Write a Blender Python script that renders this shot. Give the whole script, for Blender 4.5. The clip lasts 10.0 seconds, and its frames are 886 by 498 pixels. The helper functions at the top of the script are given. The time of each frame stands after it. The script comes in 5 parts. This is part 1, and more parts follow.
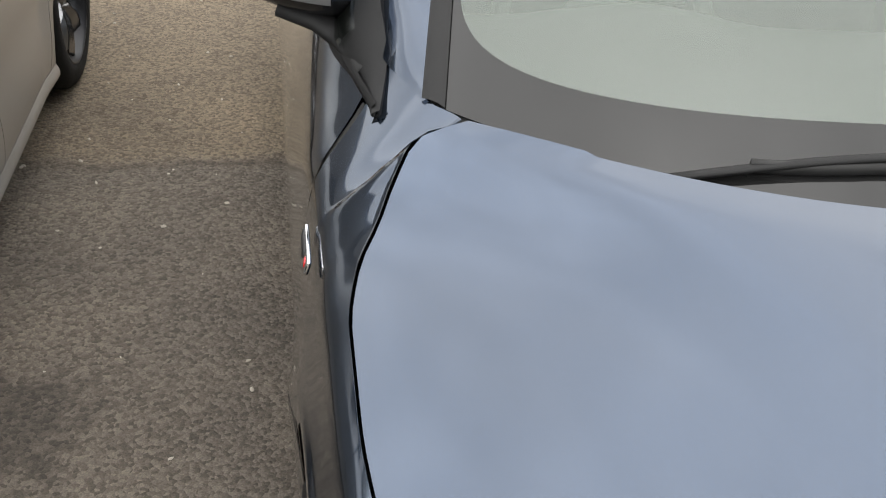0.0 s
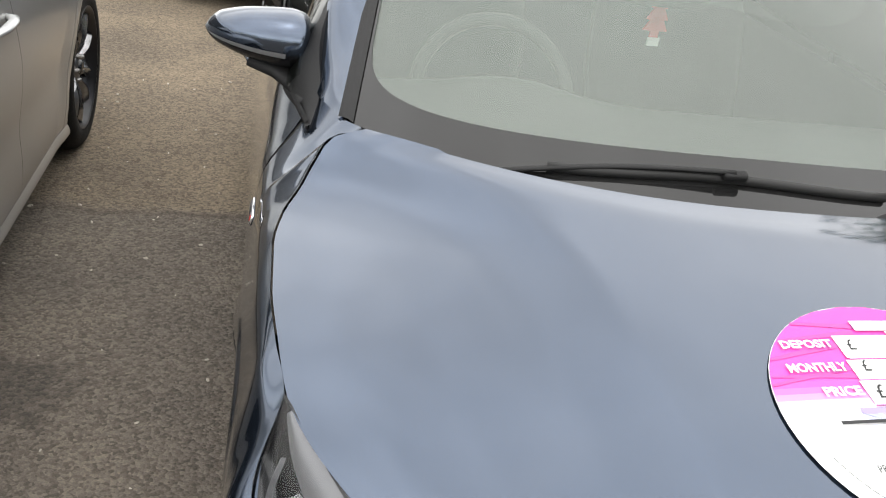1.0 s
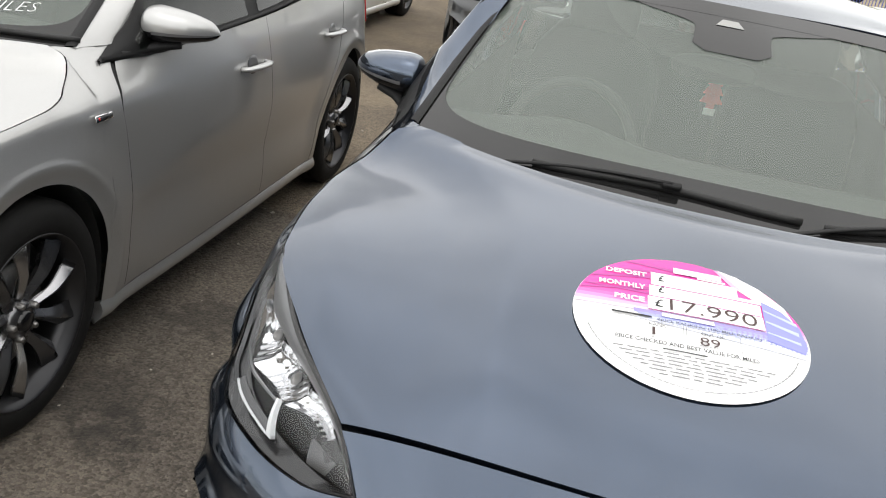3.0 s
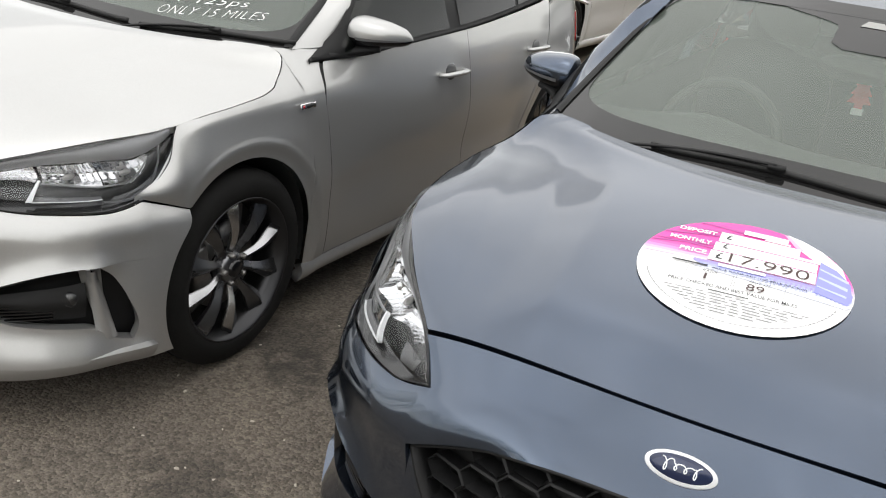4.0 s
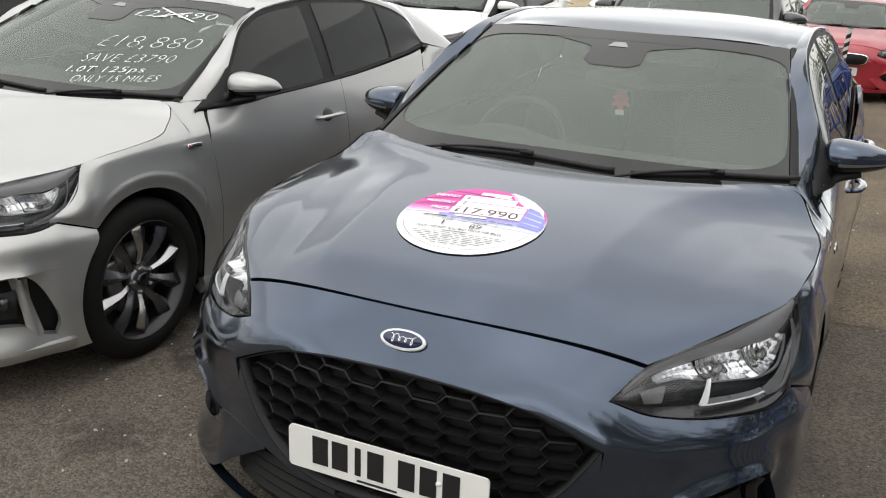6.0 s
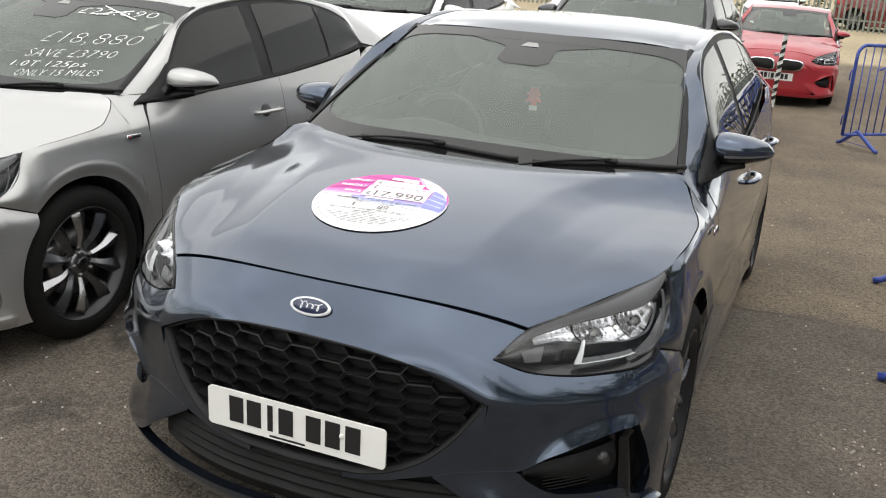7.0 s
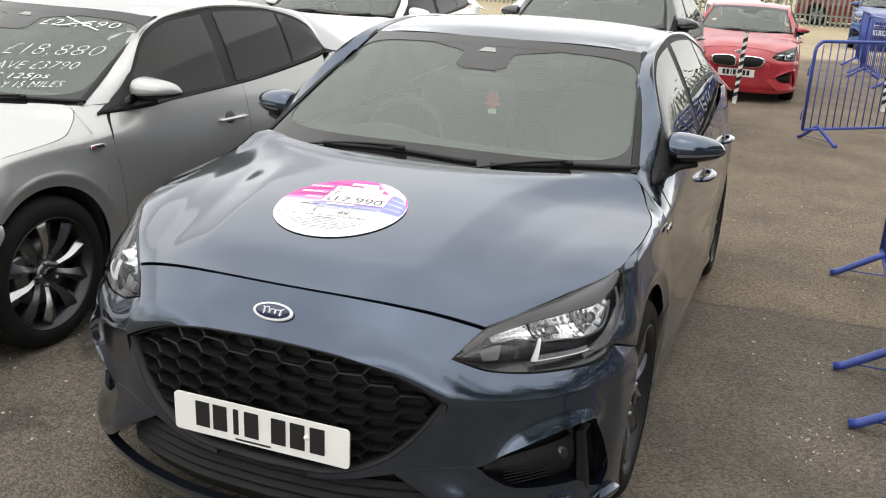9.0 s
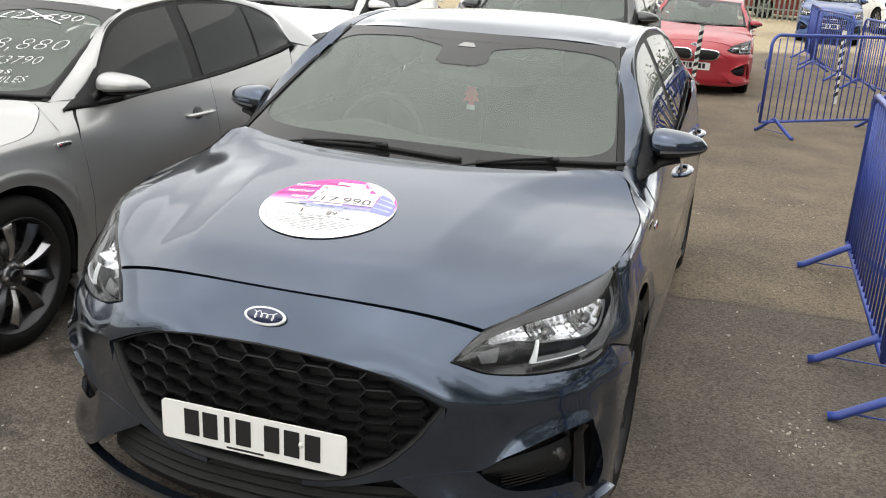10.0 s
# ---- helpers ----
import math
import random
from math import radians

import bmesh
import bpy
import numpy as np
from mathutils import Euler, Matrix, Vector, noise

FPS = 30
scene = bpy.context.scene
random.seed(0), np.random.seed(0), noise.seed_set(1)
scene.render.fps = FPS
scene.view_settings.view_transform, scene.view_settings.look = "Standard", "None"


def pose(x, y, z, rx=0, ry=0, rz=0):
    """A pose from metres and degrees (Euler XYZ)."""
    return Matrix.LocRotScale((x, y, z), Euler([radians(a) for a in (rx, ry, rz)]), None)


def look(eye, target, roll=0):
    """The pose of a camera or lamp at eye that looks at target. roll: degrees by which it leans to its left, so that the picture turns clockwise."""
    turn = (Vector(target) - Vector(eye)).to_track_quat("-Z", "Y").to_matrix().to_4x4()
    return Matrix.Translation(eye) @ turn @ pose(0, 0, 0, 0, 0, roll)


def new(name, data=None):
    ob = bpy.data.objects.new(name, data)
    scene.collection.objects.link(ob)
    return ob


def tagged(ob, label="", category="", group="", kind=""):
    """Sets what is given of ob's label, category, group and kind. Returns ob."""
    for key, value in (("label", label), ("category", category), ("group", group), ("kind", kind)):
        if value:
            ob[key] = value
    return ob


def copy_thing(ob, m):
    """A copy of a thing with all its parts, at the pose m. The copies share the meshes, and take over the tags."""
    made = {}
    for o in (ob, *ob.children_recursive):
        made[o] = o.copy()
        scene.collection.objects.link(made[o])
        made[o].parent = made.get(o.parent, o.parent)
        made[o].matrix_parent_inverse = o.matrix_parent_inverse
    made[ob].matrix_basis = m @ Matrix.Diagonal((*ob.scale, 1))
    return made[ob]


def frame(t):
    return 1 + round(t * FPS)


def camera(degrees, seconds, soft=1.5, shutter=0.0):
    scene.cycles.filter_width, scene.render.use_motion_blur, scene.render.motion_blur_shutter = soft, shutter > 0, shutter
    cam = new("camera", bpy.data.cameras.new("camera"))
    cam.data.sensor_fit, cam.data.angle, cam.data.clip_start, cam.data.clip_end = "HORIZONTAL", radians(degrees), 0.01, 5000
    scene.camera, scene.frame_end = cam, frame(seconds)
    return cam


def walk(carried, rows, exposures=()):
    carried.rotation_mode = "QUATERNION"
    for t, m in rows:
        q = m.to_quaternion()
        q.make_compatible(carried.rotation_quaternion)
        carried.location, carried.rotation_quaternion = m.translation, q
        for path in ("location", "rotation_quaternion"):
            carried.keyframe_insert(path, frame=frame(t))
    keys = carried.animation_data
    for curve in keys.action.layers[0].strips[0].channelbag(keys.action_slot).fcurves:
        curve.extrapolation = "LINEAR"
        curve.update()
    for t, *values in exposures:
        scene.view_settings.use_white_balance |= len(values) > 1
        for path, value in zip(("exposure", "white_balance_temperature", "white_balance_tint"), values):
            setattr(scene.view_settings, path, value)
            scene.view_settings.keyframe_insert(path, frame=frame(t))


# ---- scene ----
cam = camera(49.4, 10.0, soft=1.1)
PATH = [
    (0, (0.453, 0.479, 1.482), (0.842, 2.116, 0.381), 5.98),
    (0.5, (0.413, 0.145, 1.518), (0.906, 1.864, 0.6), 9.8),
    (1, (0.482, -0.115, 1.558), (0.914, 1.642, 0.689), 9.55),
    (1.5, (0.639, -0.371, 1.564), (0.788, 1.429, 0.705), 10.5),
    (2, (0.735, -0.627, 1.591), (0.77, 1.208, 0.796), 10.1),
    (2.2, (0.768, -0.723, 1.598), (0.801, 1.118, 0.816), 10.2),
    (3.3, (1.212, -0.89, 1.61), (0.782, 0.924, 0.885), 9.7),
    (3.5, (1.279, -0.935, 1.614), (0.702, 0.828, 0.866), 8.7),
    (4, (1.503, -1.124, 1.617), (0.769, 0.582, 0.877), 7.9),
    (4.5, (1.721, -1.265, 1.647), (1.005, 0.463, 0.938), 6.3),
    (5, (1.944, -1.349, 1.654), (1.285, 0.422, 0.998), 5.5),
    (5.5, (2.139, -1.452, 1.661), (1.38, 0.286, 1.027), 4.1),
    (6, (2.256, -1.656, 1.675), (1.528, 0.104, 1.065), 3.3),
    (6.2, (2.298, -1.736, 1.668), (1.648, 0.06, 1.073), 4.0),
    (7.3, (2.553, -1.845, 1.708), (1.886, -0.058, 1.106), 4.4),
    (7.5, (2.569, -1.85, 1.717), (1.883, -0.073, 1.108), 4.3),
    (8, (2.582, -1.864, 1.717), (1.952, -0.057, 1.136), 4.3),
    (8.5, (2.581, -1.882, 1.719), (1.981, -0.063, 1.143), 4.1),
    (9, (2.562, -1.886, 1.721), (1.957, -0.075, 1.128), 3.4),
    (9.5, (2.519, -1.883, 1.721), (1.951, -0.066, 1.108), 3.4),
    (10, (2.431, -1.873, 1.723), (1.925, -0.035, 1.12), 3.8),
]
walk(cam, [(t, look(eye, target, roll)) for t, eye, target, roll in PATH],
     [(0.0, 2.52), (1.0, 2.48), (2.0, 2.22), (3.5, 1.98), (4.5, 1.97), (5.5, 1.80), (6.2, 1.75), (7.5, 1.99), (10.0, 2.03)])

# world: bright overcast sky with a weak, wide sun
world = bpy.data.worlds.new("sky")
scene.world = world
world.use_nodes = True
wn = world.node_tree
wn.nodes.clear()
w_out = wn.nodes.new("ShaderNodeOutputWorld")
w_bg = wn.nodes.new("ShaderNodeBackground")
w_sky = wn.nodes.new("ShaderNodeTexSky")
w_sky.sky_type = "NISHITA"
w_sky.sun_disc = False
w_sky.sun_elevation, w_sky.sun_rotation = radians(80), radians(172)
w_sky.air_density, w_sky.dust_density, w_sky.ozone_density = 1.0, 0.3, 1.0
w_bw = wn.nodes.new("ShaderNodeRGBToBW")
w_grey = wn.nodes.new("ShaderNodeMixRGB")
w_grey.inputs[0].default_value = 0.93
w_tc = wn.nodes.new("ShaderNodeTexCoord")
w_map = wn.nodes.new("ShaderNodeMapping")
w_map.inputs["Scale"].default_value = (1.0, 1.0, 2.6)
w_noise = wn.nodes.new("ShaderNodeTexNoise")
w_noise.inputs["Scale"].default_value, w_noise.inputs["Detail"].default_value = 2.0, 5.0
w_ramp = wn.nodes.new("ShaderNodeMapRange")
w_ramp.inputs["From Min"].default_value, w_ramp.inputs["From Max"].default_value = 0.3, 0.72
w_ramp.inputs["To Min"].default_value, w_ramp.inputs["To Max"].default_value = 0.74, 1.30
w_mul = wn.nodes.new("ShaderNodeMixRGB")
w_mul.blend_type = "MULTIPLY"
w_mul.inputs[0].default_value = 1.0
wl = wn.links.new
wl(w_sky.outputs[0], w_bw.inputs[0])
wl(w_sky.outputs[0], w_grey.inputs[1])
wl(w_bw.outputs[0], w_grey.inputs[2])
wl(w_tc.outputs["Generated"], w_map.inputs[0])
wl(w_map.outputs[0], w_noise.inputs["Vector"])
wl(w_noise.outputs[0], w_ramp.inputs[0])
wl(w_grey.outputs[0], w_mul.inputs[1])
wl(w_ramp.outputs[0], w_mul.inputs[2])
# overcast skies are about three times as bright overhead as at the horizon
w_sep = wn.nodes.new("ShaderNodeSeparateXYZ")
w_up = wn.nodes.new("ShaderNodeMapRange")
w_up.inputs["From Min"].default_value, w_up.inputs["From Max"].default_value = 0.0, 1.0
w_up.inputs["To Min"].default_value, w_up.inputs["To Max"].default_value = 0.55, 1.18
w_over = wn.nodes.new("ShaderNodeMixRGB")
w_over.blend_type = "MULTIPLY"
w_over.inputs[0].default_value = 1.0
wl(w_tc.outputs["Generated"], w_sep.inputs[0])
wl(w_sep.outputs[2], w_up.inputs[0])
wl(w_mul.outputs[0], w_over.inputs[1])
wl(w_up.outputs[0], w_over.inputs[2])
w_tint = wn.nodes.new("ShaderNodeMixRGB")
w_tint.blend_type = "MULTIPLY"
w_tint.inputs[0].default_value = 1.0
w_tint.inputs[2].default_value = (1.0, 0.985, 0.945, 1)
wl(w_over.outputs[0], w_tint.inputs[1])
wl(w_tint.outputs[0], w_bg.inputs[0])
w_bg.inputs[1].default_value = 0.15
wl(w_bg.outputs[0], w_out.inputs[0])

sun = new("sun", bpy.data.lights.new("sun", "SUN"))
sun.data.energy, sun.data.angle, sun.data.color = 0.5, radians(150), (1.0, 0.96, 0.9)
sun.matrix_world = look((0.3, -2.0, 11.8), (0, 0, 0))


# materials
def mat(name, base, rough=0.5, metal=0.0, coat=0.0, spec=0.5, vary=0.0, scale=6.0, bump=0.0, bump_scale=200.0, fine=0.0, fine_scale=90.0):
    m = bpy.data.materials.new(name)
    m.use_nodes = True
    n, l = m.node_tree.nodes, m.node_tree.links.new
    b = n["Principled BSDF"]
    b.inputs["Base Color"].default_value = (*base, 1)
    b.inputs["Roughness"].default_value, b.inputs["Metallic"].default_value = rough, metal
    b.inputs["Coat Weight"].default_value, b.inputs["Coat Roughness"].default_value = coat, 0.03
    b.inputs["Specular IOR Level"].default_value = spec
    tc = n.new("ShaderNodeTexCoord")
    if vary or fine:
        big, small = n.new("ShaderNodeTexNoise"), n.new("ShaderNodeTexNoise")
        big.inputs["Scale"].default_value, big.inputs["Detail"].default_value = scale, 4.0
        small.inputs["Scale"].default_value, small.inputs["Detail"].default_value = fine_scale, 2.0
        add = n.new("ShaderNodeMath")
        add.operation = "MULTIPLY_ADD"
        hsv = n.new("ShaderNodeHueSaturation")
        hsv.inputs["Color"].default_value = (*base, 1)
        mr, ms = n.new("ShaderNodeMapRange"), n.new("ShaderNodeMapRange")
        for r, a in ((mr, vary), (ms, fine)):
            r.inputs["From Min"].default_value, r.inputs["From Max"].default_value = 0.3, 0.7
            r.inputs["To Min"].default_value, r.inputs["To Max"].default_value = 1 - a, 1 + a
        mm = n.new("ShaderNodeMath")
        mm.operation = "MULTIPLY"
        l(tc.outputs["Object"], big.inputs["Vector"])
        l(tc.outputs["Object"], small.inputs["Vector"])
        l(big.outputs[0], mr.inputs[0])
        l(small.outputs[0], ms.inputs[0])
        l(mr.outputs[0], mm.inputs[0])
        l(ms.outputs[0], mm.inputs[1])
        l(mm.outputs[0], hsv.inputs["Value"])
        l(hsv.outputs[0], b.inputs["Base Color"])
        rr = n.new("ShaderNodeMapRange")
        rr.inputs["From Min"].default_value, rr.inputs["From Max"].default_value = 0.3, 0.7
        rr.inputs["To Min"].default_value, rr.inputs["To Max"].default_value = rough * 0.9, min(1.0, rough * 1.12)
        l(big.outputs[0], rr.inputs[0])
        l(rr.outputs[0], b.inputs["Roughness"])
    if bump:
        t, bp = n.new("ShaderNodeTexNoise"), n.new("ShaderNodeBump")
        t.inputs["Scale"].default_value, t.inputs["Detail"].default_value = bump_scale, 3.0
        bp.inputs["Strength"].default_value, bp.inputs["Distance"].default_value = bump, 0.004
        l(tc.outputs["Object"], t.inputs["Vector"])
        l(t.outputs[0], bp.inputs["Height"])
        l(bp.outputs[0], b.inputs["Normal"])
    return m


def paint(name, base, metal, rough=0.34, flake=0.10, gloss=1.5):
    """Car paint: metallic flake base under a clear coat with a faint film of dust."""
    m = mat(name, base, rough, metal, 1.0, 0.5)
    n, l = m.node_tree.nodes, m.node_tree.links.new
    b = n["Principled BSDF"]
    b.inputs["Coat IOR"].default_value = gloss
    tc, vor, hsv, mr = n.new("ShaderNodeTexCoord"), n.new("ShaderNodeTexVoronoi"), n.new("ShaderNodeHueSaturation"), n.new("ShaderNodeMapRange")
    vor.inputs["Scale"].default_value = 900.0
    mr.inputs["To Min"].default_value, mr.inputs["To Max"].default_value = 1 - flake, 1 + flake
    hsv.inputs["Color"].default_value = (*base, 1)
    l(tc.outputs["Object"], vor.inputs["Vector"])
    l(vor.outputs["Color"], mr.inputs[0])
    l(mr.outputs[0], hsv.inputs["Value"])
    dust_haze, dr, mix = n.new("ShaderNodeTexNoise"), n.new("ShaderNodeMapRange"), n.new("ShaderNodeMixRGB")
    dust_haze.inputs["Scale"].default_value, dust_haze.inputs["Detail"].default_value = 7.0, 6.0
    dr.inputs["From Min"].default_value, dr.inputs["From Max"].default_value = 0.35, 0.8
    dr.inputs["To Min"].default_value, dr.inputs["To Max"].default_value = 0.0, 0.022
    mix.inputs[2].default_value = (0.42, 0.40, 0.36, 1)
    l(tc.outputs["Object"], dust_haze.inputs["Vector"])
    l(dust_haze.outputs[0], dr.inputs[0])
    l(dr.outputs[0], mix.inputs[0])
    l(hsv.outputs[0], mix.inputs[1])
    l(mix.outputs[0], b.inputs["Base Color"])
    cr = n.new("ShaderNodeMapRange")
    cr.inputs["From Min"].default_value, cr.inputs["From Max"].default_value = 0.3, 0.8
    cr.inputs["To Min"].default_value, cr.inputs["To Max"].default_value = 0.02, 0.09
    l(dust_haze.outputs[0], cr.inputs[0])
    l(cr.outputs[0], b.inputs["Coat Roughness"])
    return m


def glass(name, tint, f0=0.04, rough=0.0, film=0.0):
    m = bpy.data.materials.new(name)
    m.use_nodes = True
    n, l = m.node_tree.nodes, m.node_tree.links.new
    n.clear()
    out, mix, tr, gl, fr = (n.new("ShaderNode" + k) for k in ("OutputMaterial", "MixShader", "BsdfTransparent", "BsdfGlossy", "LayerWeight"))
    tr.inputs[0].default_value = (*tint, 1)
    gl.inputs["Roughness"].default_value = rough
    fr.inputs[0].default_value = 0.5
    pw, rise = n.new("ShaderNodeMath"), n.new("ShaderNodeMapRange")
    pw.operation = "POWER"
    pw.inputs[1].default_value = 5.0
    rise.inputs["To Min"].default_value, rise.inputs["To Max"].default_value = f0, 0.96
    l(fr.outputs["Facing"], pw.inputs[0])
    l(pw.outputs[0], rise.inputs[0])
    l(rise.outputs[0], mix.inputs[0])
    l(tr.outputs[0], mix.inputs[1])
    l(gl.outputs[0], mix.inputs[2])
    if film:
        # a diffuse film: dust, plus inner reflection and haze put into its colour
        dust_haze, lay, tc, ns, mr = (n.new("ShaderNode" + k) for k in ("BsdfDiffuse", "MixShader", "TexCoord", "TexNoise", "MapRange"))
        dust_haze.inputs[0].default_value = (0.22, 0.255, 0.225, 1)
        ns.inputs["Scale"].default_value, ns.inputs["Detail"].default_value = 2.2, 4.0
        mr.inputs["From Min"].default_value, mr.inputs["From Max"].default_value = 0.3, 0.7
        mr.inputs["To Min"].default_value, mr.inputs["To Max"].default_value = film * 0.93, film * 1.1
        l(tc.outputs["Object"], ns.inputs["Vector"])
        l(ns.outputs[0], mr.inputs[0])
        l(mr.outputs[0], lay.inputs[0])
        l(mix.outputs[0], lay.inputs[1])
        l(dust_haze.outputs[0], lay.inputs[2])
        l(lay.outputs[0], out.inputs[0])
        return m
    l(mix.outputs[0], out.inputs[0])
    return m


M = {
    "blue": paint("blue_paint", (0.052, 0.073, 0.112), 0.93, 0.13, gloss=1.53),
    "silver": paint("silver_paint", (0.425, 0.425, 0.42), 0.70, 0.37, gloss=1.5),
    "white": paint("white_paint", (0.80, 0.80, 0.78), 0.0, 0.4, 0.0),
    "red": paint("red_paint", (0.36, 0.010, 0.022), 0.1, 0.4, 0.02),
    "dark": paint("dark_grey_paint", (0.035, 0.037, 0.04), 0.5),
    "bright_blue": paint("bright_blue_paint", (0.014, 0.06, 0.21), 0.4),
    "maroon": paint("maroon_paint", (0.16, 0.02, 0.02), 0.2),
    "black_gloss": mat("black_gloss_plastic", (0.006, 0.006, 0.007), 0.2, 0.0, 0.15, vary=0.1),
    "black": mat("black_grained_plastic", (0.007, 0.007, 0.0074), 0.55, spec=0.3, vary=0.15, bump=0.25, bump_scale=700),
    "grey_plastic": mat("grey_plastic", (0.16, 0.16, 0.165), 0.5, vary=0.1),
    "rubber": mat("tyre_rubber", (0.007, 0.0068, 0.0065), 0.8, spec=0.2, vary=0.35, scale=9, fine=0.15, bump=0.2, bump_scale=300),
    "seal": mat("rubber_seal", (0.012, 0.012, 0.012), 0.6),
    "alloy": mat("machined_alloy", (0.40, 0.40, 0.41), 0.24, 1.0, vary=0.08),
    "alloy_dark": mat("dark_grey_alloy", (0.17, 0.17, 0.175), 0.28, 0.9, 0.3, vary=0.1),
    "rim_grey": mat("grey_rim_barrel", (0.05, 0.05, 0.052), 0.35, 0.85, vary=0.12),
    "chrome": mat("chrome", (0.82, 0.82, 0.83), 0.07, 1.0, vary=0.03),
    "reflector": mat("lamp_reflector_chrome", (0.74, 0.74, 0.75), 0.14, 1.0),
    "steel": mat("brake_steel", (0.30, 0.29, 0.28), 0.42, 0.9, vary=0.25, fine=0.1),
    "liner": mat("arch_liner", (0.010, 0.010, 0.010), 0.9, vary=0.2),
    "interior": mat("dark_interior", (0.040, 0.041, 0.041), 0.75, vary=0.2, bump=0.2, bump_scale=400),
    "seat": mat("dark_seat_cloth", (0.04, 0.04, 0.042), 0.9, vary=0.2, bump=0.4, bump_scale=600),
    "headliner": mat("grey_headliner", (0.35, 0.35, 0.34), 0.9, vary=0.08),
    "plate": mat("white_plate", (0.78, 0.78, 0.75), 0.35, 0.0, 0.4, vary=0.04),
    "ink": mat("black_ink", (0.010, 0.010, 0.011), 0.5),
    "marker": mat("brown_black_marker", (0.05, 0.022, 0.02), 0.5),
    "white_ink": mat("white_window_paint", (0.85, 0.85, 0.85), 0.6),
    "navy": mat("navy_enamel", (0.012, 0.02, 0.06), 0.25, 0.0, 0.5),
    "lamp_white": mat("white_lamp_plastic", (0.80, 0.81, 0.82), 0.3, 0.0, 0.4),
    "bezel": mat("grey_lamp_bezel", (0.15, 0.15, 0.155), 0.32, 0.3, 0.2, vary=0.06),
    "bezel_mid": mat("charcoal_lamp_bezel", (0.06, 0.06, 0.063), 0.30, 0.2, 0.3, vary=0.06),
    "bezel_dark": mat("dark_lamp_bezel", (0.015, 0.015, 0.016), 0.25, 0.0, 0.4),
    "tail": mat("red_tail_lens", (0.42, 0.012, 0.015), 0.12, 0.0, 0.6),
    "tag_red": mat("red_card", (0.62, 0.10, 0.09), 0.6, vary=0.15, scale=30),
    "tag_white": mat("white_card", (0.8, 0.8, 0.8), 0.6),
    "magenta_dark": mat("dark_magenta_vinyl", (0.42, 0.05, 0.28), 0.35),
    "vinyl": mat("white_vinyl", (0.82, 0.82, 0.82), 0.35, vary=0.02),
    "barrier": mat("blue_barrier_paint", (0.035, 0.065, 0.30), 0.42, 0.0, 0.2, vary=0.22, scale=5, fine=0.12, bump=0.2, bump_scale=120),
    "fence": mat("green_grey_fence_paint", (0.20, 0.22, 0.19), 0.6, vary=0.25, scale=3),
    "band_black": mat("black_tape", (0.015, 0.015, 0.015), 0.5),
    "band_white": mat("white_tape", (0.72, 0.72, 0.68), 0.5, vary=0.12, scale=15),
    "leaf": mat("hedge_leaves", (0.055, 0.085, 0.028), 0.6, vary=0.4, scale=2.5, fine=0.3, fine_scale=20),
    "bark": mat("bark", (0.12, 0.09, 0.06), 0.9, vary=0.3),
    "stone": mat("pale_stone", (0.42, 0.38, 0.32), 0.85, vary=0.25, scale=40),
    "screen_glass": glass("windscreen_glass", (0.82, 0.89, 0.83), 0.105, film=0.32),
    "side_glass": glass("side_window_glass", (0.42, 0.46, 0.43), 0.045),
    "privacy": glass("privacy_glass", (0.10, 0.11, 0.11), 0.05),
    "lens": glass("clear_lamp_lens", (0.93, 0.94, 0.95), 0.04),
    "frit": mat("black_glass_border", (0.012, 0.012, 0.012), 0.06, 0.0, 0.0, 0.5),
}


# geometry helpers
def part(name, bm, material, parent=None, label="", smooth=True):
    me = bpy.data.meshes.new(name)
    bm.to_mesh(me)
    bm.free()
    me.materials.append(material)
    if smooth:
        me.polygons.foreach_set("use_smooth", [True] * len(me.polygons))
    ob = new(name, me)
    ob.parent = parent
    return tagged(ob, label)


def empty(name, m, label, category, group="", kind=""):
    ob = new(name)
    ob.matrix_world = m
    ob.empty_display_size = 0.2
    return tagged(ob, label, category, group, kind)


def keyed(*keys):
    """A smooth function through (t, value) keys, flat-limited cubic, constant beyond the ends."""
    ts, vs = [k[0] for k in keys], [k[1] for k in keys]
    n = len(ts)
    d = [(vs[i + 1] - vs[i]) / (ts[i + 1] - ts[i]) for i in range(n - 1)]
    g = [d[0]] + [0.0 if d[i - 1] * d[i] <= 0 else 2 * d[i - 1] * d[i] / (d[i - 1] + d[i]) for i in range(1, n - 1)] + [d[-1]]

    def at(t):
        if t <= ts[0]:
            return vs[0]
        if t >= ts[-1]:
            return vs[-1]
        i = max(j for j in range(n - 1) if ts[j] <= t)
        h = ts[i + 1] - ts[i]
        s = (t - ts[i]) / h
        return (vs[i] * (2 * s ** 3 - 3 * s ** 2 + 1) + h * g[i] * (s ** 3 - 2 * s ** 2 + s)
                + vs[i + 1] * (3 * s ** 2 - 2 * s ** 3) + h * g[i + 1] * (s ** 3 - s ** 2))
    return at


def rail(*points):
    """A smooth curve through points, by the share of its length."""
    ps = [Vector(p) for p in points]
    ls = [0.0]
    for a, b in zip(ps, ps[1:]):
        ls.append(ls[-1] + (b - a).length)
    fs = [keyed(*[(l / ls[-1], p[k]) for l, p in zip(ls, ps)]) for k in range(len(ps[0]))]
    return lambda t: Vector([f(t) for f in fs])


def smooth(a, b, x):
    t = min(1.0, max(0.0, (x - a) / (b - a)))
    return t * t * (3 - 2 * t)


def lerp(a, b, t):
    return a + (b - a) * t


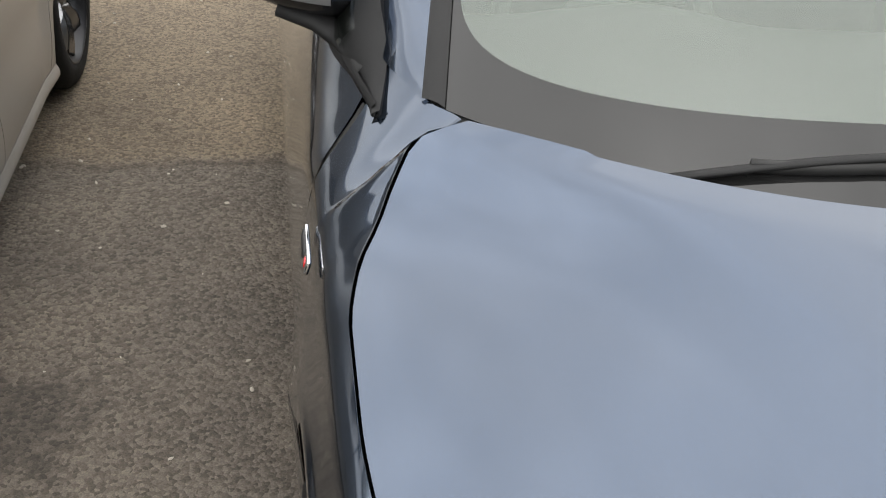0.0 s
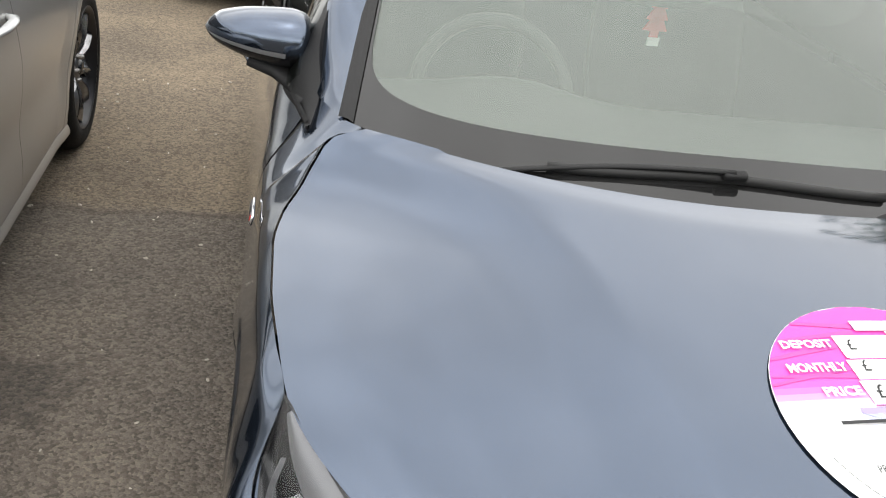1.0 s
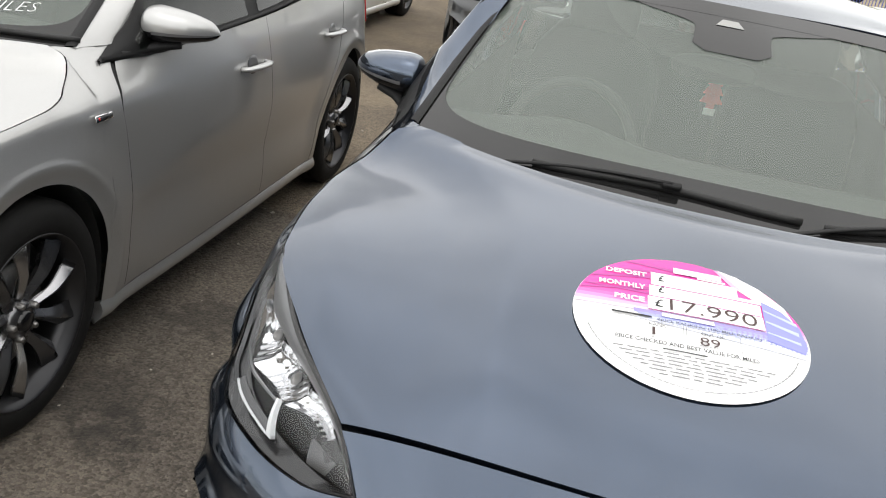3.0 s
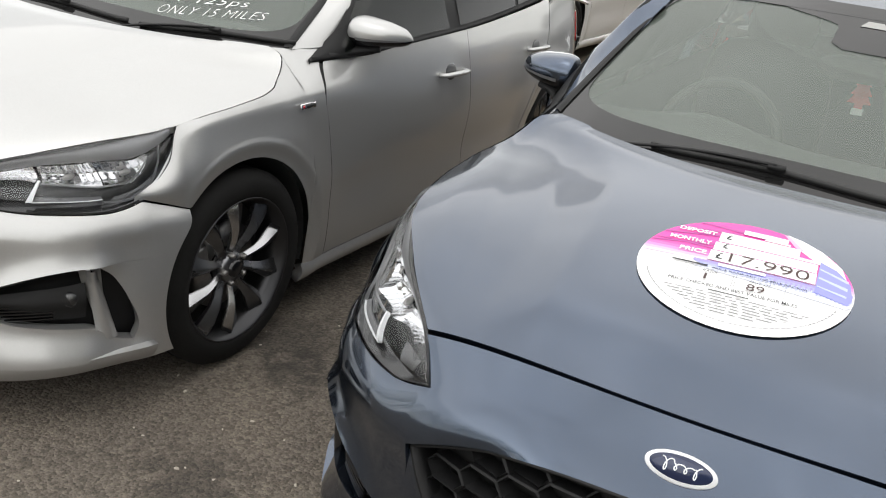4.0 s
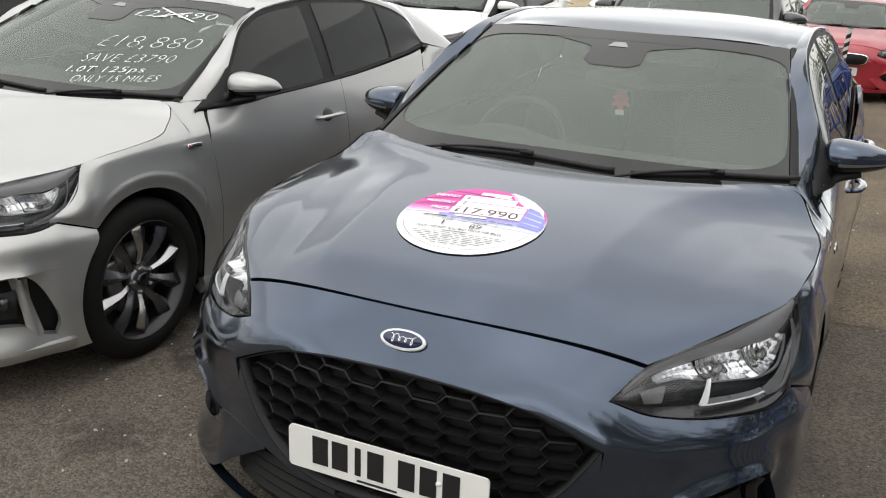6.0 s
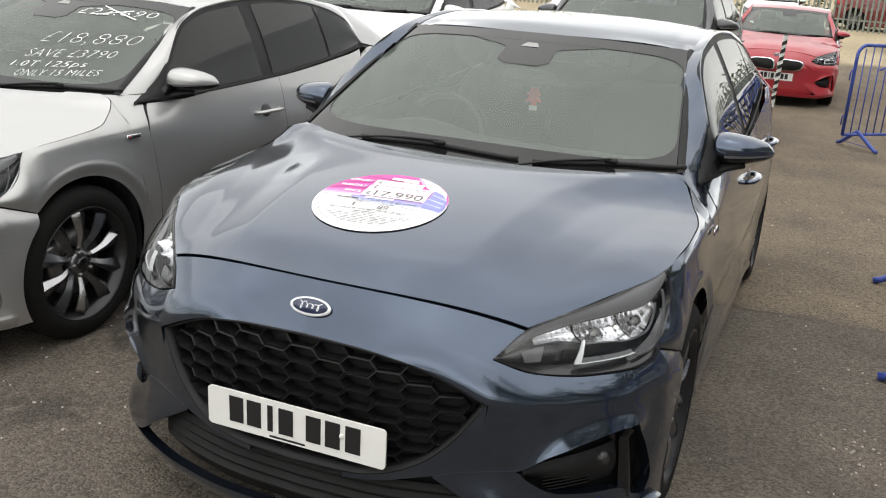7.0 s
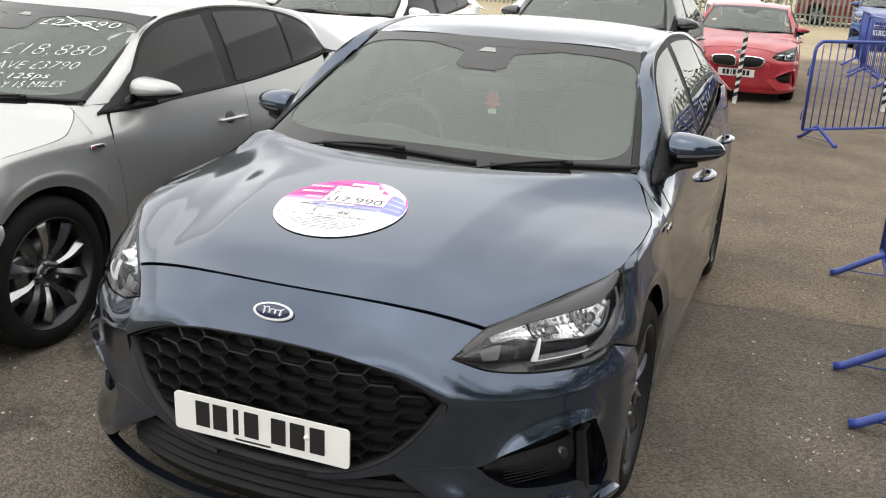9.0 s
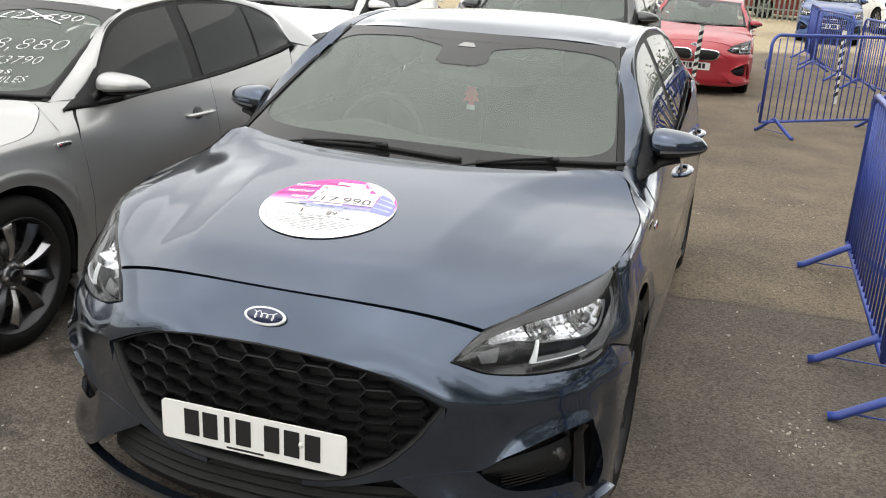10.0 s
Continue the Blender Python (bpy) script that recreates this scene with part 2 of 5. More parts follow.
def sheet(fn, nu, nv, flip=False, rim=0.0, centre=(0, None, 0.5), us=(0, 1), vs=(0, 1), closed=False):
    """A grid over fn(u, v); rim folds its border inwards, towards the centre line, as sheet metal does at a gap."""
    bm = bmesh.new()
    P = [[fn(lerp(us[0], us[1], i / nu), lerp(vs[0], vs[1], j / nv)) for j in range(nv + 1)] for i in range(nu + 1)]
    if flip:
        P = [[Vector((-p[0], p[1], p[2])) for p in row] for row in P]
    V = [[bm.verts.new(p) for p in row] for row in P]
    for i in range(nu):
        for j in range(nv):
            bm.faces.new((V[i][j], V[i + 1][j], V[i + 1][j + 1], V[i][j + 1]))
    if rim:
        loop = [(i, 0) for i in range(nu)] + [(nu, j) for j in range(nv)] + [(i, nv) for i in range(nu, 0, -1)] + [(0, j) for j in range(nv, 0, -1)]
        top, low = [], []
        for i, j in loop:
            i0, i1, j0, j1 = max(0, i - 1), min(nu, i + 1), max(0, j - 1), min(nv, j + 1)
            n = (Vector(P[i1][j]) - Vector(P[i0][j])).cross(Vector(P[i][j1]) - Vector(P[i][j0]))
            n = n.normalized() if n.length > 1e-12 else Vector((0, 0, 1))
            p = Vector(P[i][j])
            c = Vector((centre[0], p.y if centre[1] is None else centre[1], centre[2]))
            if n.dot(p - c) < 0:
                n = -n
            top.append(bm.verts.new(p))
            low.append(bm.verts.new(p - n * rim))
        for k in range(len(loop)):
            q = (k + 1) % len(loop)
            bm.faces.new((top[k], top[q], low[q], low[k]))
    return bm


def move(bm, m):
    bmesh.ops.transform(bm, matrix=m, verts=bm.verts)
    return bm


def box(sx, sy, sz, m=None, bevel=0.004, seg=2):
    bm = bmesh.new()
    bmesh.ops.create_cube(bm, size=1.0)
    bmesh.ops.scale(bm, vec=(sx, sy, sz), verts=bm.verts)
    if bevel:
        bmesh.ops.bevel(bm, geom=bm.edges[:], offset=min(bevel, 0.45 * min(sx, sy, sz)), segments=seg, affect="EDGES", profile=0.5)
    return move(bm, m) if m else bm


def lathe(profile, n=48, axis="x"):
    """Turn (radius, along) pairs round an axis."""
    bm = bmesh.new()
    rings = []
    for r, a in profile:
        ring = []
        for k in range(n):
            c, s = math.cos(2 * math.pi * k / n), math.sin(2 * math.pi * k / n)
            ring.append(bm.verts.new((a, r * c, r * s) if axis == "x" else ((r * c, r * s, a) if axis == "z" else (r * c, a, r * s))))
        rings.append(ring)
    for a, b in zip(rings, rings[1:]):
        for k in range(n):
            bm.faces.new((a[k], a[(k + 1) % n], b[(k + 1) % n], b[k]))
    return bm


def tube(points, r, n=10, caps=True, flat=1.0):
    """A round bar along points; flat squeezes it across."""
    bm = bmesh.new()
    ps = [Vector(p) for p in points]
    rings, side = [], None
    for i, p in enumerate(ps):
        t = (ps[min(i + 1, len(ps) - 1)] - ps[max(i - 1, 0)]).normalized()
        if side is None:
            side = t.cross(Vector((0, 0, 1)) if abs(t.z) < 0.9 else Vector((1, 0, 0))).normalized()
        side = (side - t * side.dot(t)).normalized()
        up = t.cross(side)
        rings.append([bm.verts.new(p + r * (math.cos(2 * math.pi * k / n) * side + flat * math.sin(2 * math.pi * k / n) * up)) for k in range(n)])
    for a, b in zip(rings, rings[1:]):
        for k in range(n):
            bm.faces.new((a[k], a[(k + 1) % n], b[(k + 1) % n], b[k]))
    if caps:
        bm.faces.new(rings[0][::-1])
        bm.faces.new(rings[-1])
    return bm


def ball(sx, sy, sz, m=None, power=1.0, nu=24, nv=14, lo=-0.5, hi=0.5):
    """A rounded lump (superellipsoid); lo and hi cut it by latitude, in half turns."""
    def sp(v):
        return math.copysign(abs(v) ** power, v)
    bm = bmesh.new()
    rows = []
    for j in range(nv + 1):
        b = math.pi * lerp(lo, hi, j / nv)
        rows.append([bm.verts.new((sx * sp(math.cos(b)) * sp(math.cos(2 * math.pi * k / nu)), sy * sp(math.cos(b)) * sp(math.sin(2 * math.pi * k / nu)), sz * sp(math.sin(b)))) for k in range(nu)])
    for a, b in zip(rows, rows[1:]):
        for k in range(nu):
            bm.faces.new((a[k], a[(k + 1) % nu], b[(k + 1) % nu], b[k]))
    bmesh.ops.remove_doubles(bm, verts=bm.verts, dist=1e-5)
    return move(bm, m) if m else bm


def slab(outline, depth, m=None):
    """A flat plate with the given xy outline, depth thick downwards from z = 0."""
    bm = bmesh.new()
    top = [bm.verts.new((x, y, 0)) for x, y in outline]
    low = [bm.verts.new((x, y, -depth)) for x, y in outline]
    bm.faces.new(top)
    bm.faces.new(low[::-1])
    for k in range(len(top)):
        q = (k + 1) % len(top)
        bm.faces.new((top[q], top[k], low[k], low[q]))
    return move(bm, m) if m else bm


def oval(rx, ry, n=48):
    return [(rx * math.cos(2 * math.pi * k / n), ry * math.sin(2 * math.pi * k / n)) for k in range(n)]


def lettering(text, size, weight=0.0, shear=0.0, space=1.0):
    """Letters of the built-in font as a flat bmesh, centred on the origin."""
    cu = bpy.data.curves.new("letters", "FONT")
    cu.body, cu.size, cu.align_x, cu.align_y, cu.offset, cu.shear, cu.space_character = text, size, "CENTER", "CENTER", weight, shear, space
    cu.resolution_u = 3
    ob = bpy.data.objects.new("letters", cu)
    scene.collection.objects.link(ob)
    me = bpy.data.meshes.new_from_object(ob.evaluated_get(bpy.context.evaluated_depsgraph_get()))
    bm = bmesh.new()
    bm.from_mesh(me)
    bpy.data.objects.remove(ob)
    bpy.data.curves.remove(cu)
    bpy.data.meshes.remove(me)
    bmesh.ops.triangulate(bm, faces=bm.faces[:])
    return bm


def drape(bm, fn, cut=0.02):
    """Lay a flat bmesh on a surface: fn(x, y) gives the place of its point (x, y). Long edges are split first."""
    for _ in range(6):
        es = [e for e in bm.edges if e.calc_length() > cut]
        if not es:
            break
        bmesh.ops.subdivide_edges(bm, edges=es, cuts=1)
        bmesh.ops.triangulate(bm, faces=bm.faces[:])
    for v in bm.verts:
        v.co = fn(v.co.x, v.co.y) 
    return bm


# the hatchback: its lines, in metres from the ground under the nose; y runs back along the car
HUB_F, HUB_R, HUB_Z, WHEEL_R, ARCH_R = 0.905, 3.505, 0.342, 0.338, 0.378
PLAN = rail((0, 0), (0.2, 0.010), (0.4, 0.055), (0.55, 0.120), (0.68, 0.205), (0.78, 0.300), (0.85, 0.410), (0.892, 0.500), (0.913, 0.600))
HOOD_EDGE = rail((0.552, 0.224, 0.767), (0.706, 0.428, 0.820), (0.824, 0.650, 0.859), (0.838, 0.755, 0.876), (0.848, 0.880, 0.888), (0.848, 0.995, 0.898), (0.834, 1.085, 0.911), (0.809, 1.140, 0.932), (0.786, 1.190, 0.962), (0.758, 1.222, 0.996), (0.700, 1.232, 1.008))
HOOD_MID = rail((0, 0.12, 0.826), (0, 0.26, 0.875), (0, 0.45, 0.920), (0, 0.65, 0.957), (0, 0.82, 0.984), (0, 0.93, 0.999), (0, 1.005, 1.008))
BELT = keyed((1.29, 0.965), (2.43, 0.996), (3.24, 1.056), (3.50, 1.085), (3.80, 1.05), (4.20, 0.98))
WIN_TOP = keyed((1.26, 0.950), (1.335, 0.968), (1.43, 1.006), (1.60, 1.130), (1.83, 1.304), (2.05, 1.362), (2.50, 1.392), (2.90, 1.378), (3.20, 1.335), (3.42, 1.255), (3.52, 1.10))
ROOF_X = keyed((1.297, 0.737), (2.02, 0.607), (2.5, 0.605), (3.0, 0.592), (3.5, 0.57), (3.85, 0.57), (4.08, 0.62))
ROOF_Z = keyed((1.297, 1.002), (1.65, 1.190), (2.02, 1.353), (2.25, 1.388), (2.5, 1.402), (3.0, 1.385), (3.5, 1.330), (3.80, 1.265), (3.95, 1.18), (4.08, 1.03))
SIDE_Z = keyed((0.15, 0.845), (0.22, 0.868), (0.30, 0.880), (0.42, 0.890), (0.55, 0.897), (0.64, 0.897), (0.74, 0.890), (0.84, 0.876), (0.92, 0.861), (0.97, 0.848), (1.06, 0.825), (1.15, 0.785))
SIDE_Y = keyed((0.45, 0.985), (0.65, 1.004), (0.95, 1.006), (1.3, 0.998), (1.9, 1.008), (2.6, 1.012), (3.4, 1.010), (3.75, 0.985), (3.95, 0.93), (4.10, 0.85), (4.19, 0.72), (4.22, 0.60))


DOME_X = keyed((0.2, 0.335), (0.58, 0.364), (0.67, 0.382), (0.81, 0.400), (0.92, 0.448), (0.97, 0.484), (1.2, 0.64))
VALLEY_X = keyed((0.3, 0.540), (0.48, 0.583), (0.65, 0.630), (0.83, 0.673), (0.90, 0.690), (1.09, 0.743))
# the fender's upper edge along the lamp, the hood and the windscreen pillar, and the ridge beside it, by y
TOP_X = keyed((0.475, 0.846), (0.545, 0.853), (0.605, 0.850), (0.655, 0.8265), (0.755, 0.8400), (0.880, 0.8500), (0.995, 0.8500), (1.085, 0.8360), (1.140, 0.8110), (1.190, 0.7880), (1.222, 0.7600), (1.236, 0.7060), (1.300, 0.7380), (1.422, 0.7740))
TOP_Z = keyed((0.475, 0.690), (0.545, 0.725), (0.605, 0.790), (0.655, 0.858), (0.755, 0.875), (0.880, 0.887), (0.995, 0.897), (1.085, 0.910), (1.140, 0.931), (1.190, 0.961), (1.222, 0.995), (1.236, 1.006), (1.300, 1.002), (1.422, 1.003))
RIDGE_X = keyed((0.475, 0.858), (0.60, 0.858), (0.75, 0.857), (0.90, 0.864), (1.05, 0.867), (1.20, 0.870), (1.42, 0.874))
RIDGE_Z = keyed((0.475, 0.675), (0.60, 0.765), (0.66, 0.838), (0.75, 0.862), (0.90, 0.874), (1.05, 0.880), (1.20, 0.884), (1.42, 0.890))
DOOR_EDGE = keyed((0.19, 1.405), (0.59, 1.378), (0.77, 1.352), (0.865, 1.335), (0.93, 1.362), (1.0, 1.420))


NOSE_BEND = keyed((0.0, 0.662), (0.15, 0.655), (0.30, 0.625), (0.45, 0.592), (0.60, 0.600), (1.0, 0.605))
POD_TOP = keyed((0.43, 0.400), (0.505, 0.405), (0.571, 0.452), (0.646, 0.487), (0.709, 0.506), (0.751, 0.512), (0.79, 0.512), (1.0, 0.508))
POD_LOW = keyed((0.325, 0.378), (0.386, 0.396), (0.43, 0.400), (0.505, 0.405), (0.535, 0.372), (0.60, 0.330), (0.67, 0.320), (0.77, 0.310), (0.84, 0.264), (0.875, 0.256))
POD_OUT = keyed((0.17, 0.872), (0.255, 0.872), (0.302, 0.884), (0.403, 0.855), (0.475, 0.820), (0.512, 0.788))
BLADE_LOW = keyed((0.325, 0.374), (0.412, 0.312), (0.545, 0.215), (0.62, 0.205), (0.875, 0.222))


def nose_inset(s, z):
    k = z - NOSE_BEND(s)
    up = 0.78 * (math.sqrt(k * k + 0.0006) + k) / 2
    up = up if up < 0.08 else 0.08 + 0.45 * (up - 0.08)
    brow = z - POD_TOP(s)
    ridge = 0.030 * math.exp(-max(0.0, brow) / 0.055) * smooth(-0.06, 0.0, brow) * smooth(0.46, 0.62, s) * (1 - smooth(0.77, 0.86, s))
    under = 0.10 * max(0.0, 0.42 - z) ** 1.4 * smooth(0.55, 0.9, s)
    return up - ridge + under


def nose(s, z, proud=0.0):
    """The bumper's skin: s runs from the middle to the wheel arch."""
    if s > 1:
        return nose(1.0, z, proud) + Vector(((s - 1) * 0.05, (s - 1) * 1.176, 0))
    p, a, b = PLAN(s), PLAN(max(0, s - 0.01)), PLAN(min(1, s + 0.01))
    t = (b - a).normalized()
    n = Vector((-t.y, t.x))
    if n.y < 0:
        n = -n
    d = nose_inset(s, z) - proud
    return Vector((p.x + n.x * d, p.y + n.y * d, z))


def flare(y, z):
    x = 0.0
    for hub in (HUB_F, HUB_R):
        r = math.hypot(y - hub - 0.01, z - HUB_Z)
        x += 0.003 * (1 - smooth(0.430, 0.440, r)) - 0.013 * (1 - smooth(0.376, 0.430, r)) + 0.009 * (1 - smooth(0.42, 0.56, r)) * (1 - smooth(0.73, 0.85, z))
    return x


INNER_X = keyed((1.42, 0.774), (1.52, 0.812), (1.65, 0.838), (1.80, 0.848))
INNER_Z = keyed((1.42, 1.003), (1.52, 0.985), (1.65, 0.975), (1.80, 0.972))


def side(y, z, proud=0.0):
    """The flank's skin, with flared wheel arches and a ridge below the hood's edge and the belt line."""
    x = SIDE_Z(z) * SIDE_Y(y)
    x -= 0.016 * math.exp(-((z - 0.47) / 0.11) ** 2) * smooth(1.3, 1.6, y) * (1 - smooth(3.0, 3.2, y))
    if y < 1.85 and z > 0.5:
        rx, rz = RIDGE_X(y), RIDGE_Z(y)
        ix, iz = (TOP_X(y), TOP_Z(y)) if y < 1.42 else (INNER_X(y), INNER_Z(y))
        a = rx + (0.899 * SIDE_Y(y) - rx) * max(0.0, (rz - z) / (rz - 0.54)) ** 0.65
        b = rx - (z - rz) * (rx - ix) / max(0.004, iz - rz)
        k = min(0.045, 0.9 * (iz - rz))
        near = a + b - math.sqrt((a - b) ** 2 + k * k * 0.2)
        x = lerp(x, near / 2, smooth(0.50, 0.60, z) * (1 - smooth(1.45, 1.85, y)))
    return Vector((x + flare(y, z) + proud, y, z))


def arch(y, hub, base):
    d = ARCH_R ** 2 - (y - hub) ** 2
    return max(base, HUB_Z + math.sqrt(d)) if d > 0 else base


def crease(t):
    """A ramp from 0 to 1 with tight bends at its ends."""
    return (math.sqrt(t * t + 0.0006) - math.sqrt((t - 1) ** 2 + 0.03) + 1) / 2


def hood_at(u, v, lift=0.0):
    e, c, a = HOOD_EDGE(v), HOOD_MID(v), abs(u)
    z = lerp(c.z, e.z, 0.45 * a * a + 0.55 * a ** 4)
    x, y = a * e.x, lerp(c.y, e.y, a ** (2.0 + 0.5 * smooth(0.5, 1.0, v)))
    dome, valley = DOME_X(y), VALLEY_X(y)
    fade = smooth(0.0, 0.20, v) * (1 - 0.6 * smooth(0.9, 1.0, v))
    z += fade * (0.009 - 0.020 * crease((x - dome) / 0.12) + 0.010 * smooth(dome + 0.10, e.x, x) - 0.0045 * max(0.0, 1 - abs(x - valley) / 0.10))
    return Vector((u * e.x, y, z + lift))


def screen_at(u, v, lift=0.0):
    a = abs(u)
    x = u * lerp(0.735, 0.607, v)
    y = lerp(1.035 + 0.262 * a ** 2.5, 1.880 + 0.138 * a * a, v)
    z = lerp(0.975 + 0.022 * a * a, 1.378 - 0.025 * a * a, v) + 0.022 * math.sin(math.pi * v) * (1 - 0.5 * a ** 3)
    n = Vector((0.18 * u, -0.42, 0.89))
    return Vector((x, y, z)) + n * lift


LAMP_TOP = rail((0.493, 0.142, 0.698), (0.552, 0.227, 0.762), (0.706, 0.428, 0.815), (0.825, 0.655, 0.859))
LAMP_LOW = rail((0.493, 0.142, 0.698), (0.600, 0.190, 0.662), (0.720, 0.278, 0.652), (0.816, 0.392, 0.652), (0.852, 0.500, 0.675), (0.858, 0.590, 0.755), (0.825, 0.655, 0.859))


def lamp_at(u, v, deep=0.0):
    a, b = LAMP_TOP(u), LAMP_LOW(u)
    w = max(0.0, math.sin(math.pi * u)) ** 0.5 * math.sin(math.pi * v)
    n = Vector((0.45, -0.75, 0.48)).normalized()
    return a.lerp(b, v) + n * (0.030 * w + 0.004) - n * deep * (max(0.0, math.sin(math.pi * min(1, max(0, u)))) ** 0.35)


def wheel_parts(root, y, flip, detailed):
    sx = -1 if flip else 1
    w = new("wheel")
    w.parent = root
    w.matrix_basis = Matrix.Translation((sx * 0.886, y, WHEEL_R - 0.003)) @ pose(0, 0, 0, 0, 0, 180 if flip else 0)
    R = WHEEL_R
    tyre = [(0.246, -0.005), (0.253, 0.003), (0.276, 0.007), (0.304, 0.004), (0.322, -0.008), (0.333, -0.022)]
    for k in range(4):
        a = -0.032 - k * 0.040
        tyre += [(R, a), (R, a - 0.030), (R - 0.008, a - 0.032), (R - 0.008, a - 0.038)]
    tyre += [(R - 0.004, -0.196), (0.31, -0.212), (0.26, -0.205), (0.246, -0.195)]
    part("tyre", lathe(tyre, 72), M["rubber"], w)
    rim = [(0.252, -0.004), (0.250, 0.003), (0.246, 0.003), (0.244, -0.006), (0.239, -0.008), (0.237, -0.022), (0.229, -0.026), (0.223, -0.060), (0.216, -0.110), (0.230, -0.190), (0.250, -0.195)]
    part("rim", lathe(rim, 72), M["rim_grey"], w, "dark grey alloy rim with machined spokes")
    part("brake_disc", lathe([(0.06, -0.075), (0.15, -0.075), (0.15, -0.09), (0.06, -0.09)], 40), M["steel"], w)
    if detailed:
        part("brake_caliper", box(0.06, 0.075, 0.16, pose(-0.07, -0.135, 0.03, 12, 0, 0), 0.012), M["steel"], w)
    part("wheel_back", lathe([(0.0, -0.110), (0.225, -0.112)], 40), M["liner"], w)
    for k in range(5):
        for s in (-1, 1):
            def blade(u, v, s=s):
                r = lerp(0.030, 0.245, u)
                mid = s * (0.017 + 0.060 * u)
                half = lerp(0.017, 0.040, smooth(0.25, 0.92, u)) * (1 - 0.5 * smooth(0.92, 1.0, u))
                t = lerp(-1, 1, v)
                ridge = max(-1.0, min(1.0, -0.35 * s))
                fall = (t - ridge) / (1 - ridge) if t > ridge else (ridge - t) / (1 + ridge)
                depth = -0.036 + 0.026 * smooth(0.0, 0.55, u) - 0.006 * smooth(0.7, 1.0, u) - (0.010 + 0.016 * u) * fall
                return Vector((depth, mid + half * t + s * 0.004 * smooth(0.8, 1.0, u), r))
            bm = sheet(blade, 16, 10, rim=0.024, centre=(-2.0, None, 0.1))
            ob = part("spoke", bm, M["alloy_dark"], w, "dark machined-face alloy spoke")
            ob.matrix_basis = pose(0, 0, 0, 72 * k + 18, 0, 0)

            def face(u, v, s=s, blade=blade):
                v0, v1 = (0.03, 0.34) if s > 0 else (0.66, 0.97)
                p = blade(lerp(0.16, 0.985, u), lerp(v0, v1, v))
                return p + Vector((0.0012, 0, 0))
            if detailed:
                part("spoke_face", sheet(face, 10, 2), M["alloy"], ob, "bright machined spoke face")
    part("hub_cap", lathe([(0.0, -0.010), (0.024, -0.011), (0.030, -0.016), (0.034, -0.034)], 28), M["black_gloss"], w)
    part("hub", lathe([(0.028, -0.022), (0.048, -0.026), (0.056, -0.038), (0.058, -0.070)], 40), M["alloy_dark"], w)
    if detailed:
        for k in range(5):
            nut = lathe([(0.0, -0.012), (0.007, -0.013), (0.0095, -0.017), (0.0105, -0.034)], 6)
            ob = part("wheel_nut", nut, M["steel"], w)
            a = radians(72 * k + 54)
            ob.matrix_basis = Matrix.Translation((0, 0.052 * math.sin(a), 0.052 * math.cos(a)))
    return w


def mirror_parts(root, flip, colour):
    sx = -1 if flip else 1
    w = new("door_mirror")
    w.parent = root
    w.matrix_basis = Matrix.Translation((sx * 0.915, 1.610, 1.052))
    top, low = keyed((0, 0.050), (0.22, 0.061), (0.55, 0.054), (0.85, 0.034), (1, 0.012)), keyed((0, -0.048), (0.2, -0.056), (0.5, -0.049), (0.8, -0.034), (1, -0.022))
    deep, back = keyed((0, 0.064), (0.3, 0.082), (0.7, 0.072), (1, 0.030)), keyed((0, 0.0), (0.5, 0.016), (1, 0.060))
    def shell(a0, a1, grow=0.0, t0=0.0, t1=1.0):
        def fn(u, v):
            t = lerp(t0, t1, u)
            k = math.sqrt(max(0.0, 1 - max(0.0, 1 - t / 0.10) ** 2)) * math.sqrt(max(0.0, 1 - max(0.0, (t - 0.86) / 0.14) ** 2))
            k = max(k, 0.001)
            a = radians(lerp(a0, a1, v))
            c, q = math.cos(a), math.sin(a)
            d = (deep(t) + grow) * (1.0 if c > 0 else 0.30)
            c, q = math.copysign(abs(c) ** 0.85, c), math.copysign(abs(q) ** 0.85, q)
            return Vector((lerp(-0.128, 0.090, t), back(t) - k * d * c, (top(t) + low(t)) / 2 + k * ((top(t) - low(t)) / 2 + grow) * q))
        return sheet(fn, 36, 28, flip)
    part("mirror_cap", shell(-14, 194), colour, w)
    part("mirror_base", shell(194, 346), M["black_gloss"], w, "black lower mirror shell")
    part("indicator_strip", shell(-20, -10, 0.0015, 0.25, 0.96), M["bezel"], w)
    glass_bm = slab(oval(0.082, 0.050, 32), 0.004, Matrix.Translation((sx * -0.030, 0.040, 0.0)) @ pose(0, 0, 0, -90, 0, -sx * 8))
    part("mirror_glass", glass_bm, M["chrome"], w, "mirror glass")
    arm = tube([(sx * -0.128, -0.170, -0.078), (sx * -0.120, -0.120, -0.076), (sx * -0.100, -0.065, -0.070), (sx * -0.065, -0.022, -0.058), (sx * -0.01, 0.0, -0.044)], 0.028, 14, flat=0.6)
    part("mirror_arm", arm, M["black"], w)
    return w


